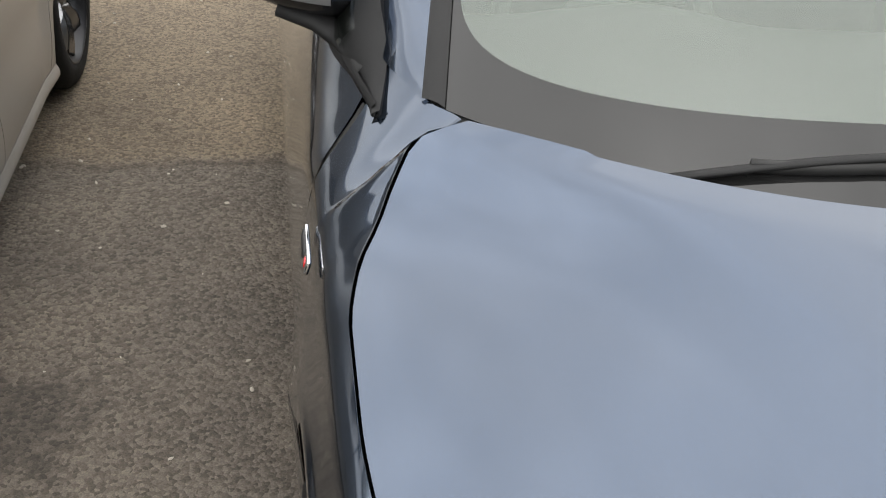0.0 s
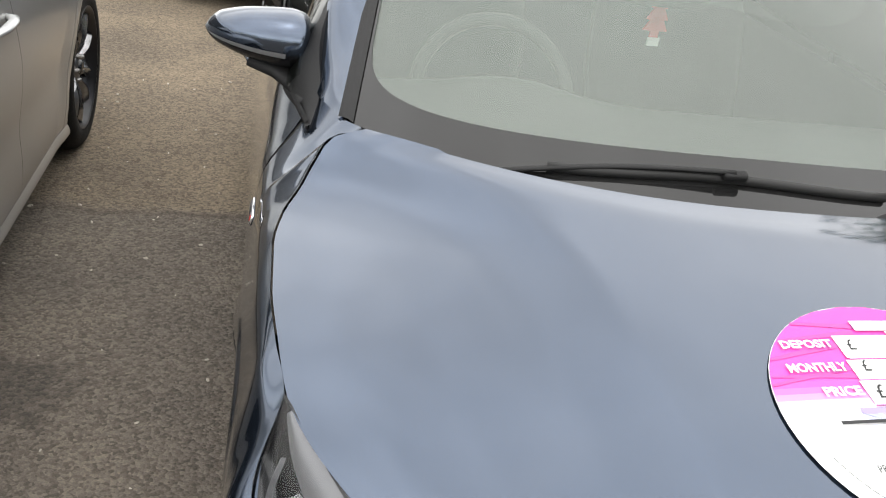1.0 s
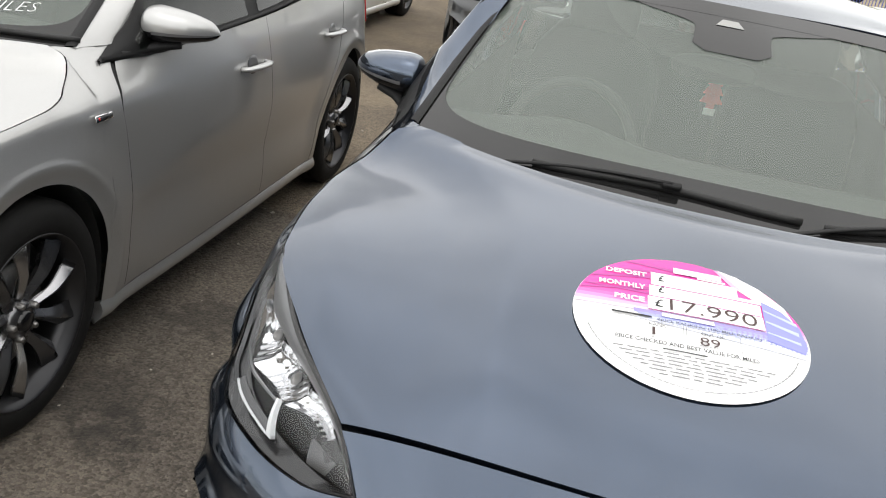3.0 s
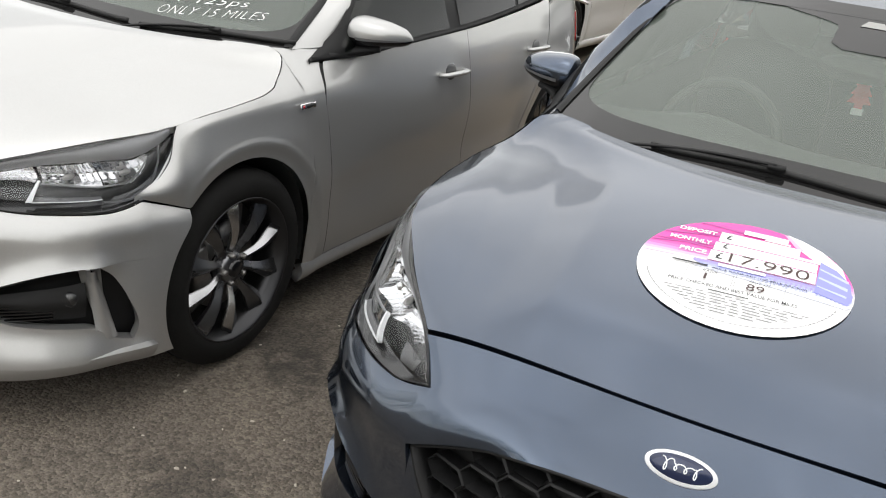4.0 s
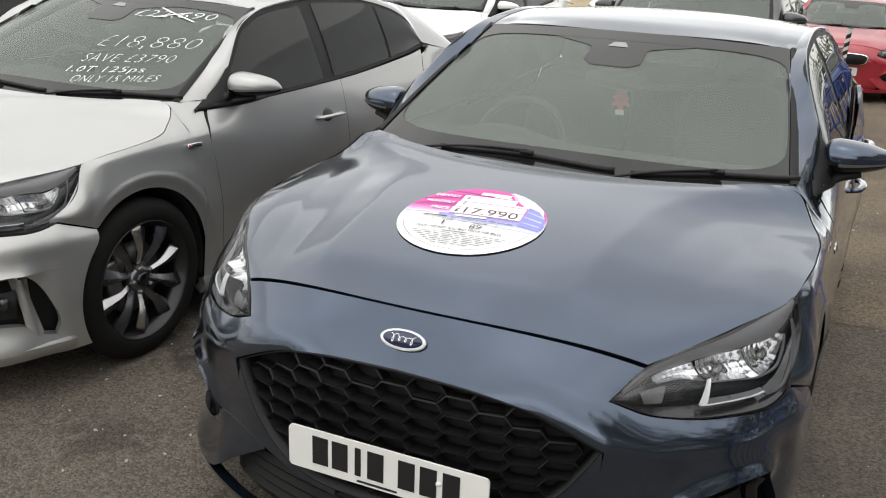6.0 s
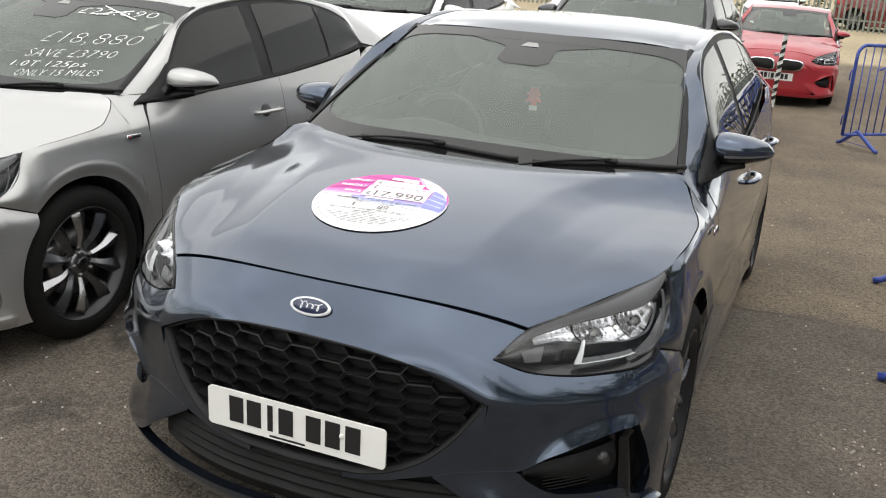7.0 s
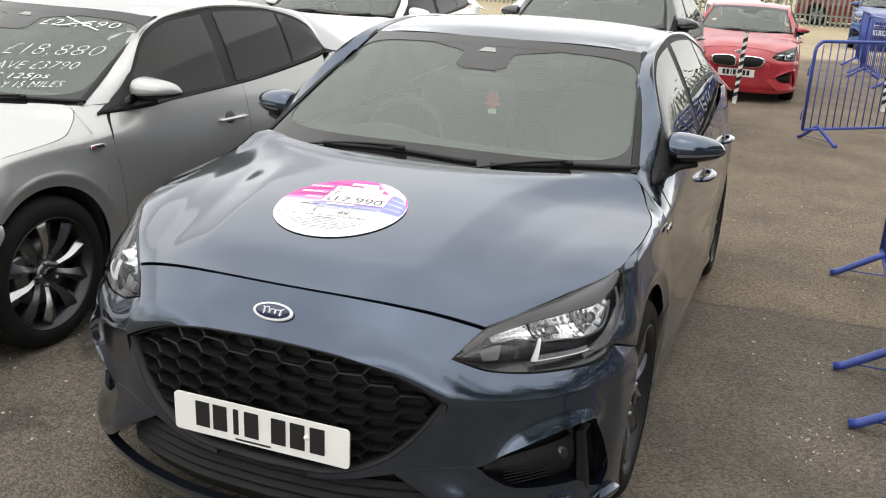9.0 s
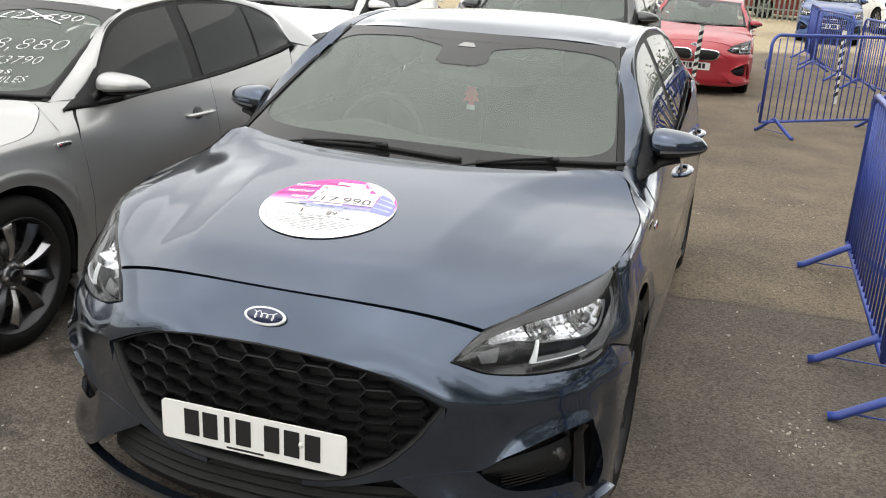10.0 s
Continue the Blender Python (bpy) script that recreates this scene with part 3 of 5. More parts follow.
def plate_parts(root, m, width=0.545, height=0.116, bars=True):
    w = new("number_plate")
    w.parent = root
    w.matrix_basis = m
    r, o = 0.012, []
    for cx, cy, a0 in ((1, 1, 0), (-1, 1, 90), (-1, -1, 180), (1, -1, 270)):
        for k in range(5):
            a = radians(a0 + 22.5 * k)
            o.append((cx * (width / 2 - r) + r * math.cos(a), cy * (height / 2 - r) + r * math.sin(a)))
    part("plate", slab(o, 0.006, pose(0, 0, 0, 90, 0, 0)), M["plate"], w, smooth=False)
    tagged(w, "white number plate with dark characters")
    if bars:
        k = width / 0.545
        for n, x in enumerate((-0.180, -0.124, -0.073, -0.024, 0.060, 0.118, 0.178)):
            bar = box(0.044 * k if n != 2 else 0.016 * k, 0.002, height * 0.66, Matrix.Translation((x * k, -0.0010, 0.004)), 0.0)
            part("dark_bar", bar, M["ink"], w, smooth=False)
        part("small_bar", box(0.11 * k, 0.002, 0.005, Matrix.Translation((-0.02, -0.0010, -height * 0.42)), 0.0), M["ink"], w, smooth=False)
        part("plate_screw", lathe([(0, -0.004), (0.006, -0.004), (0.008, 0.0)], 12, "y"), M["plate"], w).matrix_basis = Matrix.Translation((0.145 * k, 0, 0.008))
    return w


GRILLE_TOP = keyed((0.0, 0.702), (0.15, 0.693), (0.27, 0.668), (0.35, 0.634), (0.43, 0.588))
GRILLE_LOW = keyed((0.0, 0.345), (0.14, 0.350), (0.21, 0.365), (0.29, 0.405), (0.36, 0.475), (0.43, 0.588))


def hatchback(m, colour, label, group, detailed=True, style="mesh", zscale=1.0, plate=True, privacy=True):
    root = empty("hatchback", m @ Matrix.Diagonal((1, 1, zscale, 1)), label, "car", group)
    both = (False, True)
    K = 1.0 if detailed else 0.5
    n = lambda k: max(3, int(k * K))

    # hood
    part("hood", sheet(lambda u, v: hood_at(lerp(-0.9982, 0.9982, u), lerp(0.003, 0.998, v)), n(110), n(44), rim=0.025, centre=(0, None, 0.3)), colour, root)
    part("hood_gap", sheet(lambda u, v: hood_at(lerp(-0.99, 0.99, u), v, -0.034), n(24), n(16)), M["liner"], root)

    def arch_end(z):
        d = ARCH_R ** 2 - (z - HUB_Z) ** 2
        return 0.933 + 0.85 * (HUB_F - math.sqrt(max(0.0, d)) - 0.5)
    def seam(z):
        """The line that the nose panel and the cheek share, up to the head lamp's tip and along its upper edge."""
        if z >= 0.690:
            k = min(1.0, (z - 0.690) / 0.077)
            return LAMP_TOP(0.0).lerp(hood_at(1.0, 0.0), k) + Vector((-0.001, -0.002, -0.003 * k))
        p = nose(0.43, z)
        return p + (LAMP_TOP(0.0) + Vector((-0.001, -0.002, 0)) - nose(0.43, 0.690)) * smooth(0.52, 0.69, z)
    def nose_base(s, v):
        top = hood_at(min(1.0, s / 0.43), 0.0) + Vector((0, -0.0025, -0.0035))
        return nose(s, GRILLE_TOP(s)).lerp(top, v) + Vector((0.25 * s, -0.65, 0.65)) * (0.001 * math.sin(math.pi * v))
    def nose_skin(q, v):
        s = abs(q)
        p = nose_base(s, v)
        if s > 0.06:
            e = nose_base(0.43, v)
            p = p + (seam(e.z) - e) * smooth(0.06, 0.43, s)
        return Vector((math.copysign(p.x, q), p.y, p.z))
    def cheek_base(s, v):
        if s < 0.9:
            top = LAMP_LOW(lerp(0.0, 0.68, (s - 0.43) / 0.47)) + Vector((0.001, 0.001, -0.002))
        else:
            a, b = LAMP_LOW(0.68), side(0.650, 0.622, -0.006)
            top = a.lerp(b, (s - 0.9) / 0.1) + Vector((0.001, 0, -0.002))
        z = lerp(POD_TOP(s), top.z, v)
        e = s if s < 0.79 else lerp(0.79, arch_end(z), (s - 0.79) / 0.21)
        p = nose(e, z)
        return p + (top - nose(e, top.z)) * smooth(0.2, 1.0, v)
    def cheek(u, v):
        s = lerp(0.43, 1.0, u)
        p = cheek_base(s, v)
        if s < 0.55:
            e = cheek_base(0.43, v)
            p = p + (seam(min(e.z, 0.6899)) - e) * (1 - smooth(0.43, 0.55, s))
        return p
    # bumper: nose, cheeks, corners, lower blade and lip, right and left halves in one skin each
    bumper = new("front_bumper")
    bumper.parent = root
    part("nose_panel", sheet(lambda u, v: nose_skin(lerp(-0.43, 0.43, u), v), n(80), n(16), rim=0.03, centre=(0, 1.5, 0.5)), colour, bumper)
    for fl in both:
        part("cheek_panel", sheet(cheek, n(56), n(24), fl, 0.03, (0, 1.5, 0.5)), colour, bumper)
        part("inner_panel", sheet(lambda u, v: (lambda s: nose(s, lerp(keyed((0.12, 0.330), (0.21, 0.345), (0.28, 0.365), (0.325, 0.378), (0.386, 0.396), (0.431, 0.400))(s), GRILLE_LOW(min(s, 0.43)), v)))(lerp(0.12, 0.431, u)), n(24), n(16), fl, 0.03, (0, 1.5, 0.5)), colour, bumper)
        part("corner_panel", sheet(lambda u, v: (lambda z: nose(lerp(POD_OUT(z), arch_end(z), u), z, 0.004 * (1 - v)))(lerp(0.180, lerp(0.512, 0.508, u), v)), n(14), n(26), fl, 0.03, (0, 1.5, 0.5)), colour, bumper)
        part("lower_blade", sheet(lambda u, v: (lambda s: nose(s, lerp(BLADE_LOW(s), POD_LOW(s), v), 0.030 * smooth(0.0, 1.0, 1 - v) * smooth(0.34, 0.50, s) * (1 - 0.8 * smooth(0.74, 0.86, s)) + 0.001))(lerp(0.326, 0.875, u)), n(40), 10, fl, 0.04, (0, 1.5, 0.5)), colour, bumper)
        # fog-lamp pod
        pod = part("fog_pod", sheet(lambda u, v: (lambda s: nose(s, lerp(min(0.30, POD_LOW(s) - 0.02), POD_TOP(s) + 0.01, v), -0.055))(lerp(0.48, 0.90, u)), n(30), n(14), fl), M["black"], bumper)
        part("pod_trim", sheet(lambda u, v: (lambda s: nose(s, lerp(lerp(0.372, 0.335, smooth(0.0, 0.6, u)), lerp(0.402, 0.445, u), v), -0.030 + 0.016 * math.sin(math.pi * v)))(lerp(0.525, 0.765, u)), n(20), 8, fl, 0.03, (0, 1.5, 0.5)), M["black"], pod)
        # body-coloured blade; on the blue car its shade is put in as black
        part("pod_blade", sheet(lambda u, v: (lambda z: nose(lerp(lerp(0.790, 0.760, v), lerp(0.838, 0.782, v), u), z, 0.018 * math.sin(math.pi * u) - 0.014))(lerp(0.268, 0.503, v)), 8, n(16), fl, 0.05, (0, 1.5, 0.5)), M["black_gloss"] if colour == M["blue"] else colour, pod)
        fp = nose(0.722, 0.400, -0.010)
        fp.x *= -1 if fl else 1
        fog = part("fog_lamp", lathe([(0.0, 0.006), (0.016, 0.008), (0.022, 0.012), (0.026, 0.030)], 28, "y"), M["bezel_dark"], pod, "small round clear fog lamp")
        part("fog_lens", lathe([(0.0, -0.003), (0.014, -0.001), (0.023, 0.006), (0.026, 0.014)], 28, "y"), M["lens"], fog)
        fog.matrix_basis = Matrix.Translation(fp) @ pose(0, 0, 0, 0, 0, -28 if fl else 28)
        if detailed:
            for k in range(5):
                part("pod_slat", sheet(lambda u, v: nose(lerp(0.575, 0.69, u), 0.330 + 0.010 * k + 0.004 * v + 0.012 * u, -0.016), 10, 1, fl, 0.01, (0, 1.5, 0.5)), M["black_gloss"], pod)
    part("lip", sheet(lambda u, v: (lambda s, q: (lambda p: Vector((math.copysign(p.x, q), p.y, p.z)))(nose(s, lerp(0.155, 0.205, v) + 0.030 * smooth(0.55, 0.95, s), 0.022 * math.sin(math.pi * v * 0.5) + 0.006)))(abs(lerp(-0.925, 0.925, u)), lerp(-0.925, 0.925, u)), n(90), 6, rim=0.03, centre=(0, 1.5, 0.4)), colour, bumper)
    # lower intake
    part("lower_intake", sheet(lambda u, v: (lambda s, q: (lambda p: Vector((math.copysign(p.x, q), p.y, p.z)))(nose(s, lerp(0.17, 0.385, v), -0.07)))(abs(lerp(-0.57, 0.57, u)), lerp(-0.57, 0.57, u)), n(40), 4), M["black"], bumper)
    for k, z in enumerate((0.228, 0.258, 0.288, 0.318)):
        part("intake_slat", sheet(lambda u, v: (lambda s, q: (lambda p: Vector((math.copysign(p.x, q), p.y, p.z)))(nose(s, z + 0.013 * v, -0.026 - 0.014 * v)))(abs(lerp(-0.46, 0.46, u)), lerp(-0.46, 0.46, u)), n(40), 2, rim=0.02, centre=(0, 1.5, 0.3)), M["liner"], bumper)

    # grille: recessed back, frame and honeycomb
    grille = part("grille", sheet(lambda u, v: (lambda s, q: (lambda p: Vector((math.copysign(p.x, q), p.y, p.z)))(nose(s, lerp(GRILLE_LOW(s) - 0.02, GRILLE_TOP(s) + 0.02, v), -0.065)))(abs(lerp(-0.43, 0.43, u)), lerp(-0.43, 0.43, u)), n(40), 8), M["liner"], bumper, "black honeycomb grille")
    def outline(a):
        if a < 0.5:
            s = lerp(-0.43, 0.43, a * 2)
            z = GRILLE_TOP(abs(s))
        else:
            s = lerp(0.43, -0.43, (a - 0.5) * 2)
            z = GRILLE_LOW(abs(s))
        p = nose(abs(s), z, 0.002)
        return Vector((math.copysign(p.x, s), p.y, p.z))
    def frame_ring(u, v):
        p = outline(u % 1.0)
        c = Vector((0, p.y, 0.53))
        d = (c - p).normalized()
        prof = ((0.000, 0.010), (0.000, -0.002), (0.006, -0.003), (0.018, 0.024), (0.022, 0.055))[round(v * 4)]
        return p + d * prof[0] + Vector((0, prof[1], 0))
    if style != "kidney":
        part("grille_frame", sheet(frame_ring, n(150), 4), M["black"], grille, "black bevelled grille surround")
    if style == "mesh":
        hexa = bmesh.new()
        cw, ch = 0.052, 0.0235
        outer = [(-cw, 0), (-cw * 0.62, ch), (cw * 0.62, ch), (cw, 0), (cw * 0.62, -ch), (-cw * 0.62, -ch)]
        rows = []
        for f, y in ((1.0, 0.030), (1.0, -0.002), (0.93, -0.006), (0.80, 0.030)):
            g = f if f == 1.0 else f
            rows.append([hexa.verts.new((x * g, y, z * (1 - (1 - g) * 1.9))) for x, z in outer])
        for a, b in zip(rows, rows[1:]):
            for k in range(6):
                hexa.faces.new((a[k], a[(k + 1) % 6], b[(k + 1) % 6], b[k]))
        hex_me = bpy.data.meshes.new("grille_cell")
        hexa.to_mesh(hex_me)
        hexa.free()
        hex_me.materials.append(M["black"])
        for i in range(-7, 8):
            for j in range(0, 10):
                x = i * 0.0845
                z = 0.362 + j * 0.047 + (0.0235 if i % 2 else 0.0)
                s = min(1, abs(x) / 1.21 + 0.008 * (abs(x) / 0.5) ** 2)
                if s > 0.405 or z > GRILLE_TOP(s) - 0.012 or z < GRILLE_LOW(s) + 0.004:
                    continue
                p, q = nose(s, z, -0.022), nose(min(1, s + 0.02), z, -0.022)
                yaw = math.degrees(math.atan2(q.y - p.y, q.x - p.x))
                ob = new("grille_cell", hex_me)
                ob.parent = grille
                ob.matrix_basis = Matrix.Translation((math.copysign(p.x, x), p.y, p.z)) @ pose(0, 0, 0, -6, 0, math.copysign(yaw, x))
    elif style == "kidney":
        for sx in (-1, 1):
            o = [(math.copysign(abs(x / 0.19) ** 0.55, x) * 0.19, math.copysign(abs(y / 0.085) ** 0.6, y) * 0.085) for x, y in oval(0.19, 0.085, 40)]
            o = [(x + 0.02 * sx * y / 0.085, y * (1 - 0.12 * sx * x / 0.19)) for x, y in o]
            for nm, sc, mt, d in (("kidney_rim", 1.0, "chrome", 0.0), ("kidney_mesh", 0.89, "liner", 0.006)):
                part(nm, slab([(x * sc, y * sc) for x, y in o], 0.03, Matrix.Translation((sx * 0.205, -0.03 - d, 0.625)) @ pose(0, 0, 0, 90, 0, sx * 6)), M[mt], grille)
        part("filler_panel", sheet(lambda u, v: (lambda s, q: (lambda p: Vector((math.copysign(p.x, q), p.y, p.z)))(nose(s, lerp(GRILLE_LOW(s) - 0.01, GRILLE_TOP(s) + 0.002, v), 0.001)))(abs(lerp(-0.43, 0.43, u)), lerp(-0.43, 0.43, u)), 40, 12), colour, bumper)
        part("chin_panel", sheet(lambda u, v: (lambda s, q: (lambda p: Vector((math.copysign(p.x, q), p.y, p.z)))(nose(s, lerp(0.200, 0.400, v), 0.003 - 0.020 * smooth(0.3, 0.0, v))))(abs(lerp(-0.50, 0.50, u)), lerp(-0.50, 0.50, u)), 40, 8), colour, bumper)
    else:
        for k in range(4):
            z = 0.44 + 0.055 * k
            part("grille_bar", sheet(lambda u, v: (lambda s, q: (lambda p: Vector((math.copysign(p.x, q), p.y, p.z)))(nose(s, z + 0.02 * v, 0.004)))(abs(lerp(-0.36, 0.36, u)), lerp(-0.36, 0.36, u)), 24, 2, rim=0.02, centre=(0, 1.5, 0.5)), M["chrome"], grille)

    # oval badge
    badge = new("badge")
    badge.parent = root
    bp = nose_skin(0.0, 0.48)
    badge.matrix_basis = Matrix.Translation(bp) @ pose(0, 0, 0, 46, 0, 0)
    tagged(badge, "dark oval badge with white rim")
    part("badge_rim", slab(oval(0.060, 0.026), 0.008, Matrix.Translation((0, 0, 0.008))), M["lamp_white"], badge)
    part("badge_field", slab(oval(0.052, 0.0205), 0.004, Matrix.Translation((0, 0, 0.0092))), M["navy"], badge)
    stroke = [(-0.033 + 0.066 * k / 80 + 0.0055 * math.sin(math.pi * k / 10), 0.0085 * math.cos(math.pi * k / 10) * (1.25 if k < 22 or k > 62 else 0.7)) for k in range(81)]
    part("badge_scroll", tube([(x, y, 0.0094) for x, y in stroke], 0.0011, 6), M["lamp_white"], badge)

    # head lamps
    for fl in both:
        hl = new("headlight")
        hl.parent = root
        tagged(hl, "clear headlight with chrome reflectors and dark bezel")
        part("lens", sheet(lambda u, v: lamp_at(u, v), n(40), n(16), fl, us=(0.0, 1.0)), M["lens"], hl).visible_shadow = False
        part("housing", sheet(lambda u, v: lamp_at(u, v, 0.085), n(32), n(14), fl, us=(0.0, 1.0)), M["bezel_dark"], hl)
        def roof_v(u):
            return keyed((0.05, 0.30), (0.15, 0.20), (0.25, 0.17), (0.43, 0.175), (0.63, 0.25), (0.77, 0.39), (0.92, 0.47), (1.0, 0.6))(u)
        def low_v(u):
            return keyed((0.20, 0.34), (0.30, 0.36), (0.38, 0.48), (0.48, 0.54), (0.59, 0.62), (0.69, 0.66), (0.76, 0.60), (0.82, 0.45))(u)
        part("upper_bezel", sheet(lambda u, v: lamp_at(u, lerp(0.02, roof_v(u), v), 0.010 + 0.030 * v * v), n(32), 6, fl, us=(0.06, 0.96)), M["bezel"], hl, "grey upper lamp bezel")
        part("lower_bezel", sheet(lambda u, v: lamp_at(u, 0.97 - 0.20 * v, 0.010 + 0.040 * v), n(32), 6, fl, us=(0.04, 0.97)), M["bezel_dark"], hl)
        part("tip_facet", sheet(lambda u, v: lamp_at(lerp(0.13, 0.225 - 0.04 * v, u), lerp(0.40, 0.70, v), 0.050 - 0.02 * u), 4, 4, fl), M["bezel_mid"], hl)
        for u0, u1, dp in ((0.20, 0.372, 0.040), (0.385, 0.585, 0.060), (0.59, 0.80, 0.060)):
            def bowl(u, v, u0=u0, u1=u1, dp=dp):
                a, b = 2 * u - 1, 2 * v - 1
                facet = 0.009 * (abs(((u * 7) % 1) - 0.5) + 0.7 * abs(((v * 3) % 1) - 0.5))
                w = lerp(u0, u1, u)
                return lamp_at(w, lerp(roof_v(w) + 0.01, max(low_v(w), roof_v(w) + 0.03), v), 0.026 + dp * (1 - 0.5 * (a * a + b * b)) + facet)
            part("reflector", sheet(bowl, 28, 18, fl), M["reflector"], hl, "faceted chrome reflector")
            if detailed and u0 > 0.3:
                c = bowl(0.5, 0.45)
                part("bulb", ball(0.009, 0.020, 0.009, Matrix.Translation((-c.x if fl else c.x, c.y - 0.014, c.z + 0.002)), nu=12, nv=8), M["steel"], hl)
        part("reflector_lip", sheet(lambda u, v: (lambda w: lamp_at(w, low_v(w) + 0.02 * v, 0.024))(lerp(0.383, 0.80, u)), n(24), 1, fl, 0.006, (0, 1.5, 0.5)), M["bezel"], hl)
        part("running_light_slash", sheet(lambda u, v: lamp_at(lerp(0.380, 0.306, v) + (0.008 + 0.014 * v) * u, lerp(0.45, 0.80, v), 0.016), 2, 8, fl, 0.010, (0, 1.5, 0.5)), M["lamp_white"], hl, "white running-light slash")
        part("lamp_shelf", sheet(lambda u, v: lamp_at(lerp(0.345 - 0.018 * v, 0.562, u), lerp(lerp(0.705, 0.735, u), lerp(0.795, 0.800, u), v), 0.030 - 0.012 * v), n(20), 3, fl, 0.006, (0, 1.5, 0.5)), M["bezel_mid"], hl)
        part("shelf_edge", sheet(lambda u, v: lamp_at(lerp(0.328, 0.562, u), 0.793 + 0.012 * v, 0.015), n(20), 1, fl, 0.006, (0, 1.5, 0.5)), M["lamp_white"], hl)
        part("chrome_tick", sheet(lambda u, v: lamp_at(lerp(0.562, 0.875, u), keyed((0.0, 0.850), (0.33, 0.920), (0.62, 0.90), (0.83, 0.78), (1.0, 0.50))(u) - 0.022 * v, 0.014), n(24), 2, fl, 0.008, (0, 1.5, 0.5)), M["bezel"], hl)
        def rim_ring(u, v):
            a = u % 1.0
            p, q = (lamp_at(2 * a, 0.0), lamp_at(2 * a, 0.05)) if a < 0.5 else (lamp_at(2 - 2 * a, 1.0), lamp_at(2 - 2 * a, 0.95))
            return p.lerp(q, v * 0.6) + Vector((0.0, 0.004 - 0.006 * v, 0))
        part("lamp_seal", sheet(rim_ring, n(90), 1, fl), M["seal"], hl)

    # flanks
    for fl in both:
        front_low, front_high = LAMP_LOW(0.68), side(0.650, 0.622)
        def fender(u, v):
            f = max(0.0, u - 0.72) / 0.28
            y = lerp(0.475, 1.16, u / 0.72) if u < 0.72 else 1.16
            yt = lerp(1.16, 1.420, f) if f else y
            ye = lerp(1.16, 1.40, f) if f else y
            low = arch(ye, HUB_F, lerp(0.688, 0.624, (ye - 0.475) / 0.175) if ye < 0.650 else 0.19)
            high = TOP_Z(yt)
            rz = min(RIDGE_Z(yt), high - 0.006)
            low = min(low, rz - 0.010)
            if v < 0.5:
                z = lerp(low, max(low, rz - 0.02), v / 0.5)
            elif v < 0.75:
                z = lerp(max(low, rz - 0.02), min(rz + 0.015, high - 0.001), (v - 0.5) / 0.25)
            else:
                z = lerp(min(rz + 0.015, high - 0.001), high, (v - 0.75) / 0.25)
            p = side(lerp(1.16, DOOR_EDGE(z) - 0.0022, f) if f else y, z)
            if v == 1.0:
                p = Vector((TOP_X(yt), yt, high))
            if y < 0.75:
                t = (z - low) / max(0.001, high - low)
                x = lerp(lerp(front_low.x, front_high.x, min(1.0, (y - 0.49) / 0.16)), TOP_X(y), t) + 0.026 * math.sin(math.pi * t) * smooth(0.475, 0.60, y)
                p.x = lerp(x, p.x, smooth(0.60, 0.75, y))
            return p
        part("fender", sheet(fender, n(110), n(40), fl), colour, root)
        def door_f(u, v):
            z0 = lerp(0.235, 0.985, v)
            yf = DOOR_EDGE(z0)
            yr = lerp(2.47, 2.425, v)
            y = lerp(yf + 0.0015, yr - 0.0015, u)
            return side(y, lerp(0.235, BELT(y), v))
        d = part("front_door", sheet(door_f, n(56), n(30), fl), colour, root)
        def shut(u, v):
            z = lerp(0.24, 0.955, v)
            y = DOOR_EDGE(z)
            return side(y + lerp(-0.016, 0.016, u), z, -0.004)
        part("door_seal", sheet(shut, 4, n(40), fl), M["liner"], root)
        part("door_seal", sheet(lambda u, v: side(lerp(2.47, 2.425, v) + lerp(-0.016, 0.016, u), lerp(0.24, 0.985, v), -0.004), 4, n(30), fl), M["liner"], root)
        def door_r(u, v):
            z0 = lerp(0.235, 1.05, v)
            yr = keyed((0.235, 3.055), (0.45, 3.085), (0.60, 3.150), (0.75, 3.28), (0.90, 3.37), (1.06, 3.40))(z0)
            y = lerp(lerp(2.47, 2.425, v) + 0.0015, yr - 0.0015, u)
            return side(y, lerp(0.235, BELT(y), v))
        d2 = part("rear_door", sheet(door_r, n(44), n(30), fl), colour, root)
        def quarter(u, v):
            y = lerp(3.06, 4.20, u)
            low = arch(y, HUB_R, 0.235 if y < 3.5 else 0.30)
            z = lerp(low, BELT(y), v)
            yr = keyed((0.235, 3.055), (0.45, 3.085), (0.60, 3.150), (0.75, 3.28), (0.90, 3.37), (1.06, 3.40))(z)
            return side(y + (yr + 0.003 - 3.06) * max(0.0, 1 - u / 0.45), z)
        part("rear_quarter", sheet(quarter, n(50), n(24), fl, 0.02), colour, root)
        part("sill", sheet(lambda u, v: (lambda p: p + Vector((0.018 * math.sin(math.pi * v), 0, 0)))(side(lerp(1.272, 3.13, u), lerp(0.150, 0.232, v))), n(40), 6, fl, 0.04), colour, root)
        # wheel arch liners
        for hub in (HUB_F, HUB_R):
            def liner(u, v, hub=hub):
                a = math.pi * lerp(-0.08, 1.08, u)
                r = ARCH_R + 0.004
                return Vector((lerp(side(hub, 0.73).x - 0.03, 0.50, v), hub + r * math.cos(a), HUB_Z + r * math.sin(a)))
            part("arch_liner", sheet(liner, n(30), 3, fl), M["liner"], root)
            part("arch_back", slab([(math.cos(math.pi * k / 16) * 0.40, math.sin(math.pi * k / 16) * 0.40 - 0.12) for k in range(17)], 0.01, Matrix.Translation(((-1 if fl else 1) * 0.505, hub, HUB_Z)) @ pose(0, 0, 0, 90, 0, 90)), M["liner"], root)
